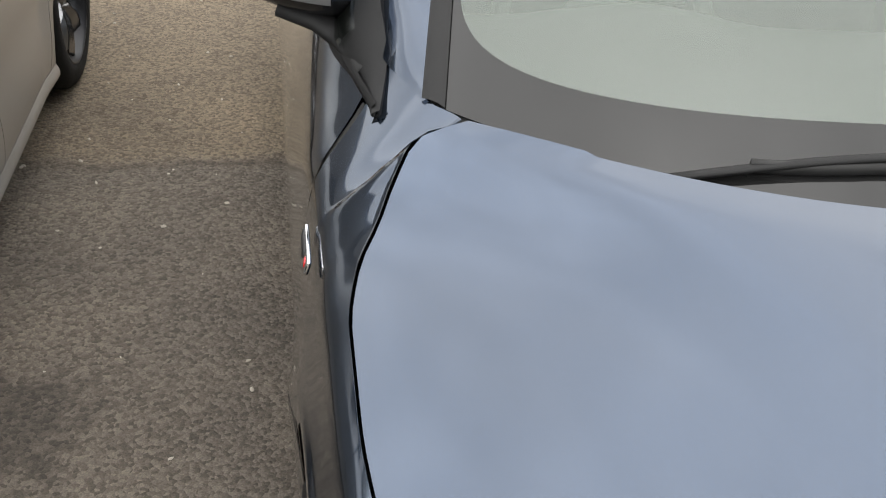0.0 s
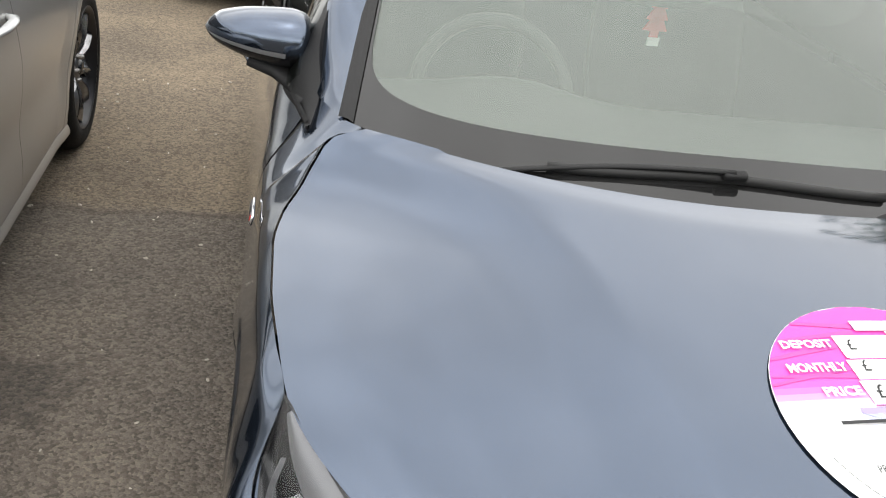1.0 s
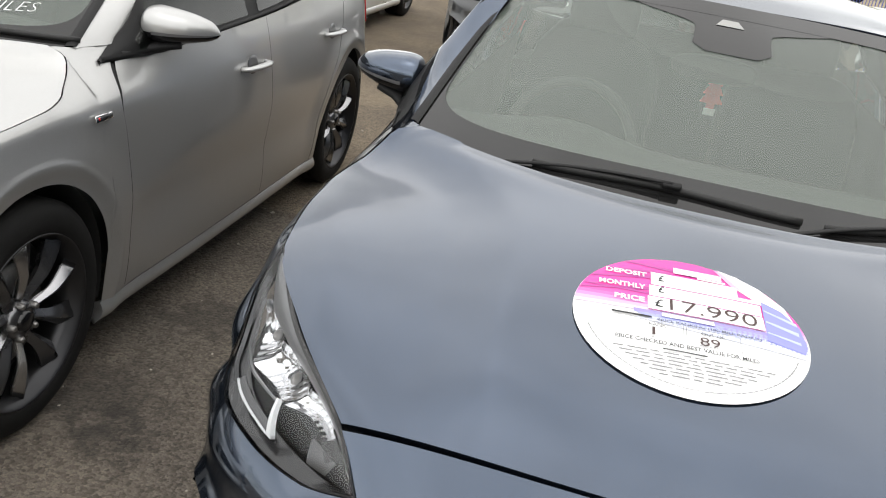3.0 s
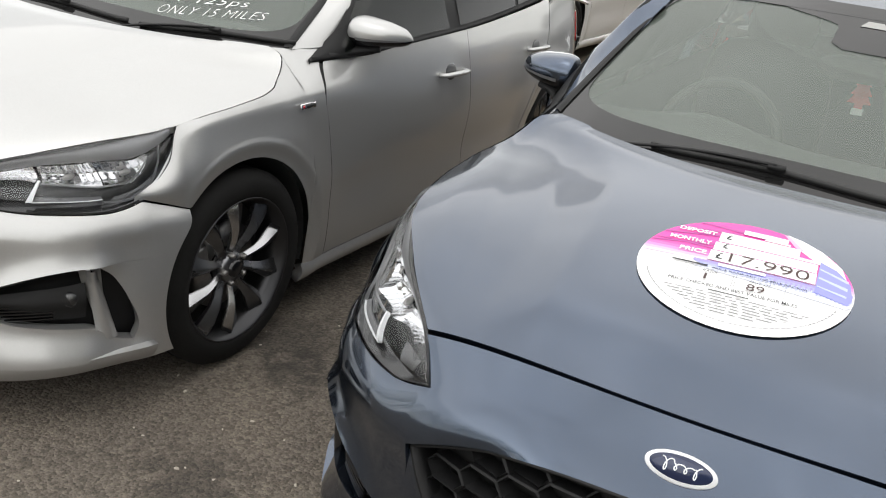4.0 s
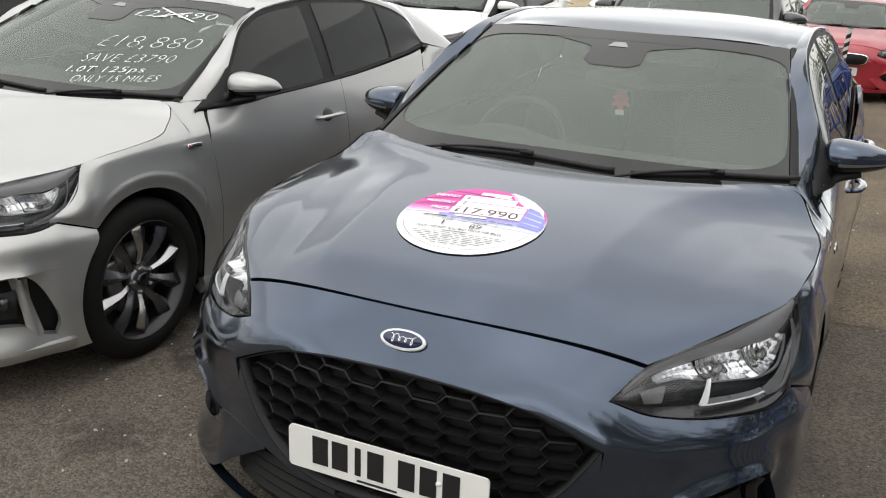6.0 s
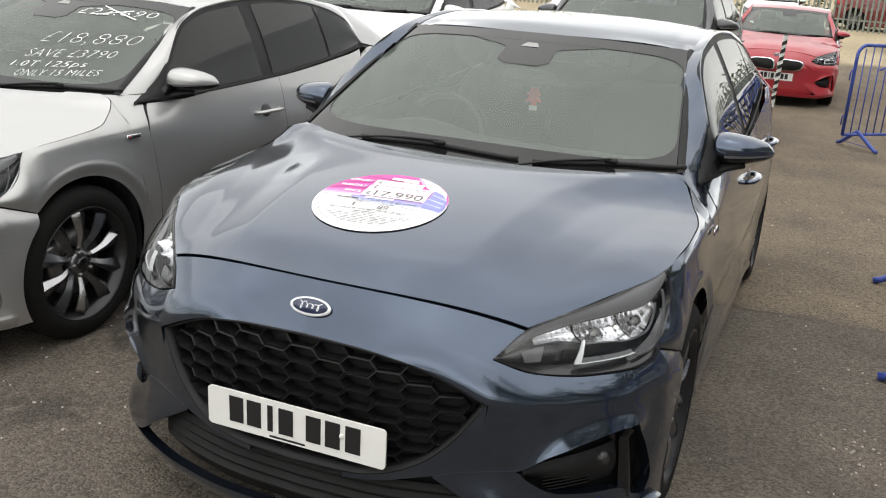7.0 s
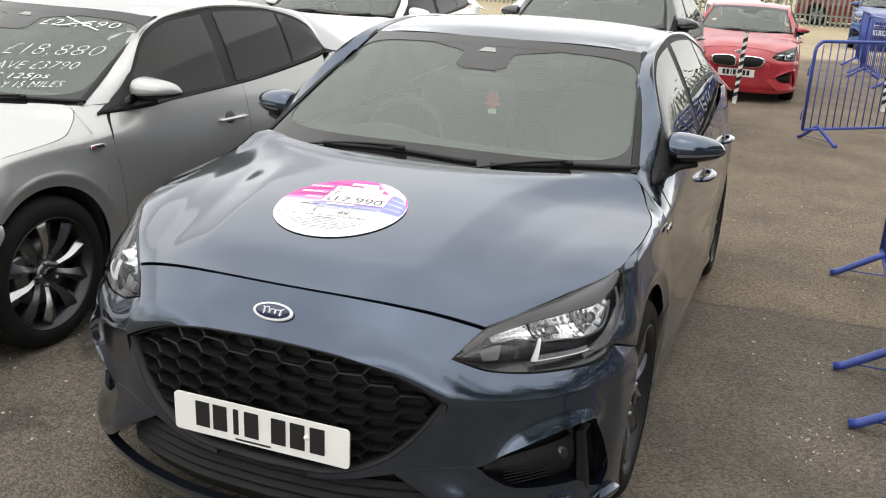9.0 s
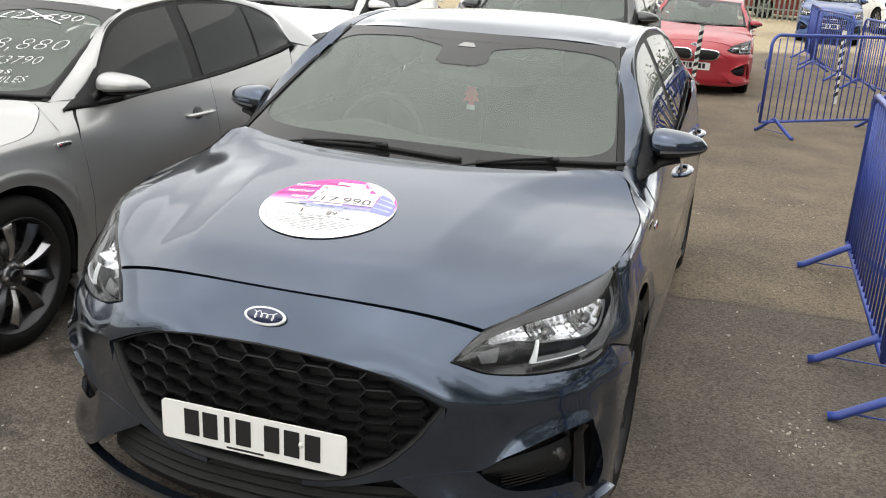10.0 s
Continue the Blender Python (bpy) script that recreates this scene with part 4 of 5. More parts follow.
        # side windows
        def glass_x(z):
            return 0.848 - 0.50 * (z - 0.965)
        def edge_x(y):
            return keyed((1.26, 0.850), (1.30, 0.745), (1.43, 0.780), (1.60, glass_x(WIN_TOP(1.60))))(y)
        def window(y0, y1, low=0.004, top=0.012, deep=0.012):
            def fn(u, v):
                y = lerp(y0, y1, u)
                a, b = BELT(y) + low, max(WIN_TOP(y) - top, BELT(y) + low + 0.002)
                z = lerp(a, b, v)
                bow = 0.010 * math.sin(math.pi * v)
                x = lerp(lerp(min(0.852, side(y, BELT(y)).x + 0.010), keyed((1.335, 0.795), (1.43, 0.777), (1.60, glass_x(WIN_TOP(1.60))))(y), v), min(glass_x(z), 0.86), smooth(1.42, 1.62, y))
                return Vector((x + bow - deep, y + 0.12 * (z - 0.98) * smooth(2.0, 2.5, y) * (1 - smooth(2.9, 3.3, y)), z))
            return fn
        part("window_seal", sheet(window(1.335, 3.515, -0.006, -0.004, 0.004), n(70), 8, fl, 0.01), M["black"], root, "black window surround")
        gl = M["side_glass"]
        part("front_window", sheet(window(1.50, 2.300, 0.016, 0.022, -0.001), n(30), 10, fl), gl, d, "tinted door window").visible_shadow = False
        part("rear_window", sheet(window(2.405, 3.03, 0.016, 0.022, -0.001), n(24), 10, fl), M["privacy"] if privacy else gl, d2, "dark tinted door window").visible_shadow = False
        part("quarter_window", sheet(window(3.065, 3.47, 0.016, 0.022, -0.001), n(20), 10, fl), M["privacy"] if privacy else gl, root, "dark tinted quarter window").visible_shadow = False
        part("belt_trim", sheet(lambda u, v: (lambda y: Vector((min(glass_x(BELT(y)), side(y, BELT(y)).x + 0.002) + 0.004 + 0.006 * math.sin(math.pi * v), y, BELT(y) + lerp(-0.008, 0.012, v))))(lerp(1.345, 3.46, u)), n(60), 3, fl), M["black"], root)
        # pillars and roof rail
        def pillar(u, v):
            y = lerp(1.30, 4.06, u)
            zl = WIN_TOP(y) if y < 3.5 else lerp(1.11, 1.0, (y - 3.5) / 0.56)
            zl = max(zl, BELT(y) + 0.0)
            a = Vector((min(glass_x(zl), 0.86), y, zl))
            if y < 1.62:
                a = Vector((edge_x(y), y, keyed((1.30, 1.001), (1.43, 1.004), (1.60, WIN_TOP(1.60)), (1.62, WIN_TOP(1.62)))(y)))
            b = Vector((ROOF_X(y), y, ROOF_Z(y) + 0.002))
            p = a.lerp(b, v)
            bow = 0.016 * math.sin(math.pi * v) * smooth(1.32, 1.55, y)
            return p + Vector((bow, 0, 0.6 * bow))
        part("roof_pillar", sheet(pillar, n(90), 8, fl, 0.012, (0, None, 1.0)), colour, root)
        # handles
        for nm, hy, hz, dr in (("front", 2.265, 0.832, d), ("rear", 3.20, 0.846, d2)):
            h = new("door_handle")
            h.parent = dr
            sx = -1 if fl else 1
            base = side(hy, hz)
            h.matrix_basis = Matrix.Translation((sx * base.x, hy, hz)) @ pose(0, 0, 0, -2, 0, 0)
            pts = [(sx * x, y, z) for x, y, z in ((-0.004, -0.115, -0.006), (0.022, -0.100, -0.004), (0.034, -0.05, 0.0), (0.036, 0.0, 0.002), (0.034, 0.05, 0.002), (0.022, 0.10, 0.0), (-0.004, 0.115, -0.002))]
            part("grip", tube(pts, 0.017, 12, flat=0.62), colour, h)
            # no hollow in the door: a charcoal oval paints the grip recess's shade
            part("recess_shade", ball(0.004, 0.050, 0.036, pose(0, -0.012, 0.002, 0, -sx * 9, 0), nu=24, nv=8), M["bezel_mid"], h, "dark oval painted as the grip recess's shade")
        mirror_parts(root, fl, colour)
        # rear corner and tail lamp
        part("tail_light", sheet(lambda u, v: side(lerp(3.93, 4.17, u), lerp(0.80, 0.965 - 0.02 * u, v), 0.006), 12, 6, fl, 0.015), M["tail"], root, "red tail light")
        # side badge
        sb = Vector((0.884, 1.22, 0.845))
        o = part("side_badge", box(0.006, 0.085, 0.020, bevel=0.003), M["chrome"], root, "small chrome fender badge with red and black fill")
        o.matrix_basis = Matrix.Translation(((-1 if fl else 1) * sb.x, 1.22, 0.845)) @ pose(0, 0, 0, 0, (1 if fl else -1) * 14, 0)
        part("badge_bar", box(0.002, 0.050, 0.011, pose(0, 0.012, 0), 0.0), M["ink"], o).matrix_basis = Matrix.Translation(((-1 if fl else 1) * 0.0032, 0, 0))
        part("badge_dot", box(0.002, 0.010, 0.009, pose(0, -0.028, 0), 0.0), M["tail"], o).matrix_basis = Matrix.Translation(((-1 if fl else 1) * 0.0032, 0, 0))
        for hub in (HUB_F, HUB_R):
            wheel_parts(root, hub, fl, detailed)

    # roof, rear window, hatch and back bumper
    def roof(u, v):
        a = lerp(-1, 1, u)
        y = lerp(1.885 + 0.138 * a * a, 3.55, v)
        e = ROOF_Z(max(y, 2.02))
        c = keyed((1.88, 1.379), (2.1, 1.412), (2.4, 1.432), (2.8, 1.428), (3.2, 1.400), (3.55, 1.352))(y)
        ax = abs(a)
        groove = -0.004 * math.exp(-((ax - 0.86) / 0.02) ** 2)
        return Vector((a * ROOF_X(max(y, 2.02)), y, lerp(c, e, ax ** 2.4) + groove))
    part("roof", sheet(roof, n(48), n(36), rim=0.012, centre=(0, None, 1.0)), colour, root)
    def back_glass(u, v):
        a = lerp(-0.97, 0.97, u)
        return Vector((a * lerp(0.575, 0.60, v), lerp(3.56, 4.06, v) - 0.03 * a * a, lerp(1.350 - 0.03 * a * a, 1.03, v ** 1.25)))
    part("rear_windscreen", sheet(back_glass, 20, 10), M["privacy"], root)
    def back(u, v):
        a = lerp(-1, 1, u)
        z = lerp(0.28, 1.03, v)
        y = keyed((0.28, 4.20), (0.45, 4.235), (0.60, 4.22), (0.80, 4.17), (1.03, 4.07))(z)
        return Vector((a * lerp(0.66, 0.61, v), y - 0.06 * abs(a) ** 3, z))
    part("tailgate", sheet(back, 24, 14, rim=0.02, centre=(0, 3.0, 0.6)), colour, root)
    part("underbody", box(1.02, 3.9, 0.12, pose(0, 2.12, 0.235), 0.02), M["liner"], root)
    part("engine_bay_floor", sheet(lambda u, v: Vector((lerp(-0.48, 0.48, u), lerp(0.36, 1.20, v), 0.50 + 0.25 * v)), 4, 4), M["liner"], root)
    part("front_undertray", sheet(lambda u, v: Vector((lerp(-0.50, 0.50, u), lerp(0.16, 0.60, v), 0.20)), 4, 4), M["liner"], root)

    # windscreen, border print, cowl, wipers
    def frit(u, v):
        a = 2 * math.pi * u
        c, s = math.cos(a), math.sin(a)
        k = max(abs(c), abs(s))
        ou, ov = c / k, s / k
        q = (abs(c) ** 8 + abs(s) ** 8) ** (1 / 8)
        iu, w = c / q * 0.970, s / q
        low = 0.142 - 0.078 * iu * iu
        return screen_at(lerp(ou, iu, v), lerp(0.5 + 0.5 * ov, lerp(low, 0.915, 0.5 + 0.5 * w), v), 0.004)
    def pane(u, v):
        a = 2 * math.pi * u
        c, s = math.cos(a), math.sin(a)
        q = (abs(c) ** 8 + abs(s) ** 8) ** (1 / 8)
        k = 1.012 * (1 - v)
        iu = c / q * 0.970
        return screen_at(iu * k, 0.5 + (lerp(0.142 - 0.078 * iu * iu, 0.915, 0.5 + 0.5 * s / q) - 0.5) * k, 0.001)
    ws = part("windscreen", sheet(pane, n(160), n(24)), M["screen_glass"], root, "raked green-tinted windscreen reflecting the sky")
    ws.visible_shadow = False
    part("windscreen_border", sheet(frit, n(240), 6), M["frit"], ws, "black printed glass border")
    for fl in both:
        part("pillar_trim", sheet(lambda u, v: screen_at(lerp(0.978, 1.012, u), v, 0.008 + 0.004 * math.sin(math.pi * u)), 3, 20, fl), M["black"], root)
    part("sensor_patch", sheet(lambda u, v: (lambda w: screen_at(lerp(-w, w, u) + 0.03, lerp(0.93, 0.695, v), 0.0035))(lerp(0.46, 0.165, smooth(0.0, 0.40, v)) * (1 - 0.35 * smooth(0.86, 1.0, v))), 20, 14), M["frit"], ws, "black sensor patch on the glass")
    if detailed:
        part("camera_window", sheet(lambda u, v: screen_at(lerp(-1, 1, u) * lerp(0.035, 0.062, v) + 0.015, lerp(0.895, 0.855, v), 0.0052), 3, 3), M["headliner"], ws)
        part("rear_view_mirror", ball(0.12, 0.022, 0.038, pose(0.0, 1.80, 1.205, 12, 0, 0), 0.7), M["interior"], root)
    cowl = part("cowl", sheet(lambda u, v: (lambda a: hood_at(a, 1.0, -0.03).lerp(screen_at(a, 0.02, 0.0), v))(lerp(-0.98, 0.98, u)), n(40), 4), M["black"], root)
    for x0, x1, xp in ((-0.40, 0.21, -0.49), (0.26, 0.735, 0.14)):
        wiper = new("wiper")
        wiper.parent = root
        tagged(wiper, "black wiper arm and blade at rest")
        def on_glass(x, v, lift):
            return screen_at(x / 0.725, v, lift)
        up = keyed((0, 0.040), (0.5, 0.080), (1, 0.060)) if x0 < 0 else keyed((0, 0.052), (0.5, 0.066), (1, 0.030))
        blade = [on_glass(lerp(x0, x1, k / 16), up(k / 16), 0.013) for k in range(17)]
        part("wiper_blade", tube(blade, 0.0055, 8, flat=1.6), M["seal"], wiper)
        mid = lerp(x0, x1, 0.52)
        pm = on_glass(mid, up(0.52), 0.030)
        part("wiper_joint", box(0.045, 0.018, 0.016, Matrix.Translation(pm - Vector((0, 0, 0.006))) @ pose(0, 0, 0, 25, 0, 0), 0.005), M["black"], wiper)
        p0 = on_glass(xp, -0.005, 0.012)
        arm = [p0.lerp(pm, k / 10) + Vector((0, 0, 0.010 * math.sin(math.pi * k / 10))) for k in range(11)]
        part("wiper_arm", tube(arm, 0.0075, 8, flat=0.6), M["black"], wiper)
        part("wiper_pivot", lathe([(0.0, 0.016), (0.009, 0.015), (0.012, 0.0)], 16, "z"), M["black"], wiper).matrix_basis = Matrix.Translation(p0 - Vector((0, 0, 0.012)))
    # cabin
    def dash(u, v):
        a = lerp(-0.70, 0.70, u)
        y = lerp(1.16 + 0.25 * a * a, 1.86, v)
        z = keyed((0.0, 0.965), (0.45, 0.985), (0.72, 0.965), (0.85, 0.90), (1.0, 0.62))(v)
        z += 0.045 * math.exp(-((a + 0.36) / 0.17) ** 2) * math.exp(-((v - 0.62) / 0.18) ** 2)
        return Vector((a, y - 0.10 * smooth(0.8, 1.0, v), z))
    part("dashboard", sheet(dash, 40, 24), M["interior"], root)
    for fl in both:
        part("door_lining", sheet(lambda u, v: Vector((lerp(0.80, 0.745, v), lerp(1.45, 3.4, u), lerp(0.25, 0.985, v))), 8, 4, fl), M["interior"], root)
    part("cabin_floor", sheet(lambda u, v: Vector((lerp(-0.8, 0.8, u), lerp(1.2, 4.1, v), 0.30 + 0.5 * smooth(0.75, 0.85, v))), 2, 20), M["interior"], root)
    part("headliner", sheet(lambda u, v: roof(lerp(0.03, 0.97, u), lerp(0.02, 1.0, v)) - Vector((0, 0, 0.03)), 16, 14), M["headliner"], root)
    st = new("steering_wheel")
    st.parent = root
    st.matrix_basis = Matrix.Translation((-0.36, 1.78, 0.915)) @ pose(0, 0, 0, 68, 0, 0)
    ring = [(0.185 * math.cos(2 * math.pi * k / 36), 0.185 * math.sin(2 * math.pi * k / 36), 0) for k in range(37)]
    part("wheel_rim", tube(ring, 0.016, 10, False), M["interior"], st)
    part("wheel_boss", ball(0.075, 0.06, 0.03, pose(0, 0, -0.02), 0.7), M["interior"], st)
    for a in (0, 180, 270):
        part("wheel_spoke", box(0.12, 0.028, 0.014, pose(0, 0, 0, 0, 0, a) @ pose(0.115, 0, -0.008), 0.004), M["interior"], st)
    for sx in (-0.36, 0.36):
        seat = new("front_seat")
        seat.parent = root
        seat.matrix_basis = Matrix.Translation((sx, 2.25, 0.0))
        part("seat_cushion", ball(0.25, 0.27, 0.10, pose(0, -0.05, 0.52, -6), 0.45), M["seat"], seat)
        part("seat_back", ball(0.245, 0.085, 0.33, pose(0, 0.28, 0.83, -18), 0.5), M["seat"], seat)
        part("headrest", ball(0.13, 0.05, 0.09, pose(0, 0.42, 1.205, -14), 0.55), M["seat"], seat)
    part("rear_seat", ball(0.62, 0.09, 0.33, pose(0, 3.25, 0.80, -20), 0.35), M["seat"], root)
    if plate:
        plate_parts(root, Matrix.Translation((0, -0.004, 0.447)) @ pose(0, 0, 0, 2, 0, 0))
    return root


# ground: one tarmac sheet, with a joint across it and a gravelled far yard
def tarmac():
    m = mat("tarmac", (0.1, 0.1, 0.1), 0.9)
    n, l = m.node_tree.nodes, m.node_tree.links.new
    b = n["Principled BSDF"]
    geo = n.new("ShaderNodeNewGeometry")
    sep = n.new("ShaderNodeSeparateXYZ")
    l(geo.outputs["Position"], sep.inputs[0])

    def tex(kind, scale, detail=3.0):
        t = n.new("ShaderNodeTex" + kind)
        t.inputs["Scale"].default_value = scale
        if kind == "Noise":
            t.inputs["Detail"].default_value = detail
        l(geo.outputs["Position"], t.inputs["Vector"])
        return t

    def ramp(src, a, b_, c=0.0, d=1.0):
        r = n.new("ShaderNodeMapRange")
        for k, v in zip(("From Min", "From Max", "To Min", "To Max"), (a, b_, c, d)):
            r.inputs[k].default_value = v
        l(src, r.inputs[0])
        return r.outputs[0]

    def mixed(f, a, b_, blend="MIX"):
        x = n.new("ShaderNodeMixRGB")
        x.blend_type = blend
        for k, v in enumerate((f, a, b_)):
            if hasattr(v, "default_value"):
                l(v, x.inputs[k])
            elif k == 0:
                x.inputs[0].default_value = v
            else:
                x.inputs[k].default_value = (*v, 1)
        return x.outputs[0]

    def maths(op, a, b_):
        x = n.new("ShaderNodeMath")
        x.operation = op
        for k, v in enumerate((a, b_)):
            if hasattr(v, "default_value"):
                l(v, x.inputs[k])
            else:
                x.inputs[k].default_value = v
        return x.outputs[0]

    chips, chips2, grit, blotch, patch = tex("Voronoi", 105), tex("Voronoi", 48), tex("Noise", 260, 2), tex("Noise", 1.6, 6), tex("Noise", 0.35, 4)
    tone = n.new("ShaderNodeSeparateColor")
    l(chips.outputs["Color"], tone.inputs[0])
    base = mixed(ramp(tone.outputs[0], 0.0, 1.0), (0.074, 0.064, 0.053), (0.176, 0.152, 0.125))
    tone2 = n.new("ShaderNodeSeparateColor")
    l(chips2.outputs["Color"], tone2.inputs[0])
    near = maths("MULTIPLY", ramp(tone2.outputs[1], 0.90, 0.93), ramp(chips2.outputs["Distance"], 0.010, 0.006))
    base = mixed(near, base, (0.40, 0.36, 0.29))
    base = mixed(1.0, base, mixed(ramp(grit.outputs[0], 0.3, 0.7), (0.72, 0.72, 0.72), (1.22, 1.22, 1.22)), "MULTIPLY")
    base = mixed(1.0, base, mixed(ramp(blotch.outputs[0], 0.3, 0.72), (0.74, 0.74, 0.75), (1.2, 1.18, 1.14)), "MULTIPLY")
    wob = ramp(tex("Noise", 3.0, 4).outputs[0], 0.0, 1.0, -0.10, 0.10)
    joint_y = maths("ADD", sep.outputs[1], wob)
    older = ramp(joint_y, 3.16, 3.26)
    base = mixed(older, base, mixed(1.0, base, (1.32, 1.24, 1.10), "MULTIPLY"))
    seam = maths("MULTIPLY", ramp(maths("ABSOLUTE", maths("SUBTRACT", joint_y, 3.19), 0.0), 0.030, 0.004), ramp(blotch.outputs[0], 0.38, 0.55))
    base = mixed(maths("MULTIPLY", seam, 0.55), base, (0.03, 0.027, 0.024))
    for x, y, r in ((-0.05, 2.06, 0.20), (-0.10, 1.45, 0.26), (0.02, 1.25, 0.15), (0.12, 0.6, 0.2)):
        d = n.new("ShaderNodeVectorMath")
        d.operation = "DISTANCE"
        d.inputs[1].default_value = (x, y, 0)
        l(geo.outputs["Position"], d.inputs[0])
        f = ramp(maths("ADD", d.outputs["Value"], ramp(tex("Noise", 14, 4).outputs[0], 0.3, 0.7, -0.11, 0.11)), r, r * 0.3)
        base = mixed(maths("MULTIPLY", f, 0.5), base, (0.022, 0.020, 0.018))
    far = ramp(maths("ADD", sep.outputs[1], ramp(patch.outputs[0], 0.3, 0.7, -2.5, 2.5)), 18.5, 20.5)
    gravel = mixed(ramp(tex("Voronoi", 22).outputs["Color"], 0.0, 1.0), (0.30, 0.24, 0.15), (0.50, 0.42, 0.28))
    base = mixed(far, base, gravel)
    l(base, b.inputs["Base Color"])
    bump = n.new("ShaderNodeBump")
    bump.inputs["Strength"].default_value, bump.inputs["Distance"].default_value = 0.8, 0.006
    h = maths("ADD", maths("MULTIPLY", chips.outputs["Distance"], -1.0), maths("MULTIPLY", grit.outputs[0], 0.35))
    l(h, bump.inputs["Height"])
    l(bump.outputs[0], b.inputs["Normal"])
    b.inputs["Specular IOR Level"].default_value = 0.3
    return m


bm = bmesh.new()
bmesh.ops.create_grid(bm, x_segments=60, y_segments=60, size=400)
ground = tagged(part("ground", bm, tarmac()), "worn grey-brown tarmac with stains, grit and a cross joint", "ground", kind="structure")

# loose grit and flakes on the tarmac
stone_bm = bmesh.new()
bmesh.ops.create_icosphere(stone_bm, subdivisions=1, radius=1.0)
for v in stone_bm.verts:
    v.co *= random.Random(len(stone_bm.verts) + v.index).uniform(0.7, 1.2)
stone_me = bpy.data.meshes.new("pebble")
stone_bm.to_mesh(stone_me)
stone_bm.free()
stone_me.materials.append(M["stone"])
rnd = random.Random(4)
for k in range(150):
    if k < 70:
        x, y = rnd.uniform(-0.30, 0.45), rnd.uniform(0.2, 5.0)
    elif k < 125:
        x, y = rnd.uniform(2.35, 3.3), rnd.uniform(0.6, 6.0)
    else:
        x, y = rnd.gauss(2.90, 0.07), rnd.gauss(1.80, 0.12)
    r = rnd.uniform(0.003, 0.008) * (1.6 if rnd.random() < 0.1 else 1.0)
    ob = new("pebble", stone_me)
    ob.matrix_world = pose(x, y, r * 0.35, 0, 0, rnd.uniform(0, 360)) @ Matrix.Diagonal((r, r * rnd.uniform(0.6, 1), r * 0.6, 1))
    tagged(ob, "small pale loose stone lying on the tarmac", "stone", "loose stones")

# the two cars for sale
BLUE = pose(1.373, 0.20, 0, 0, -0.4, -1.5)
SILVER = pose(-1.107, 0.336, 0, 0, 0, -1.6)
hatchback(BLUE, M["blue"], "dark metallic blue five-door hatchback parked on tarmac", "parked cars")
silver_car = hatchback(SILVER, M["silver"], "silver five-door hatchback with prices painted on its windscreen", "parked cars", zscale=0.968)

# hanging freshener in the blue car
def in_blue(x, y, z):
    return BLUE @ Vector((x, y, z))


tag = empty("air_freshener", Matrix.Translation(in_blue(0.02, 1.84, 1.08)), "red tree-shaped card freshener hanging behind the windscreen", "air freshener")
tree = [(-0.012, 0.0), (-0.012, 0.022), (-0.034, 0.024), (-0.020, 0.048), (-0.030, 0.050), (-0.016, 0.076), (-0.022, 0.078), (0.0, 0.112), (0.022, 0.078), (0.016, 0.076), (0.030, 0.050), (0.020, 0.048), (0.034, 0.024), (0.012, 0.022), (0.012, 0.0)]
part("card", slab([(x, y) for x, y in tree[::-1]], 0.003, pose(0, 0, 0, 90, 0, 12)), M["tag_red"], tag, smooth=False)
part("label", box(0.034, 0.004, 0.020, pose(0, -0.003, -0.002, 0, 0, 12), 0.001), M["tag_white"], tag, "white label strip", smooth=False)
part("cord", tube([(0, 0, 0.11), (0, 0, 0.14)], 0.0012, 6), M["tag_white"], tag)

# round price sticker on the bonnet
SX, SY, SR = -0.034, 0.536, 0.207


def on_hood(x, y, lift):
    """The hood's place over (x, y) of the car, by a short search."""
    v = 0.5
    for _ in range(40):
        e = HOOD_EDGE(v)
        u = max(-1, min(1, x / e.x))
        p = hood_at(u, v)
        v = max(0.0, min(1.0, v + (y - p.y) * 0.9))
    return Vector((p.x, p.y, p.z + lift))


def stick(lift):
    return lambda x, y: in_blue(*on_hood(SX + x, SY + y * 0.985, lift))


def band(y0, y1, left=True, right=True, r=SR, x0=None, x1=None):
    o = []
    for k in range(15):
        y = lerp(y0, y1, k / 14)
        o.append((x1 if x1 is not None else math.sqrt(max(0, r * r - y * y)), y))
    for k in range(15):
        y = lerp(y1, y0, k / 14)
        o.append((x0 if x0 is not None else -math.sqrt(max(0, r * r - y * y)), y))
    return o


def flat(outline):
    b = bmesh.new()
    b.faces.new([b.verts.new((x, y, 0)) for x, y in outline])
    bmesh.ops.triangulate(b, faces=b.faces[:])
    return b


def vinyl(name, base):
    return mat(name + "_vinyl", base, 0.35, vary=0.04)


def shifted(b, x, y, turn=0):
    return move(b, pose(x, y, 0, 0, 0, turn))


sticker = empty("price_sticker", Matrix.Identity(4), "round white and magenta price sticker on the blue bonnet", "sticker")
part("disc", drape(flat(oval(SR, SR, 64)), stick(0.0035), 0.012), M["vinyl"], sticker)
S = []
FADE = [vinyl("magenta_fade", c) for c in ((0.70, 0.055, 0.34), (0.66, 0.075, 0.36), (0.62, 0.13, 0.42), (0.62, 0.24, 0.52), (0.66, 0.40, 0.62), (0.74, 0.60, 0.74))]
for k, m in enumerate(FADE):
    y0, y1 = (0.062, 0.205) if k == 0 else (0.062 - 0.0105 * k, 0.0727 - 0.0105 * k)
    S.append(("magenta_field", flat(band(y0, y1, r=SR - 0.001)), m, 0.0040))
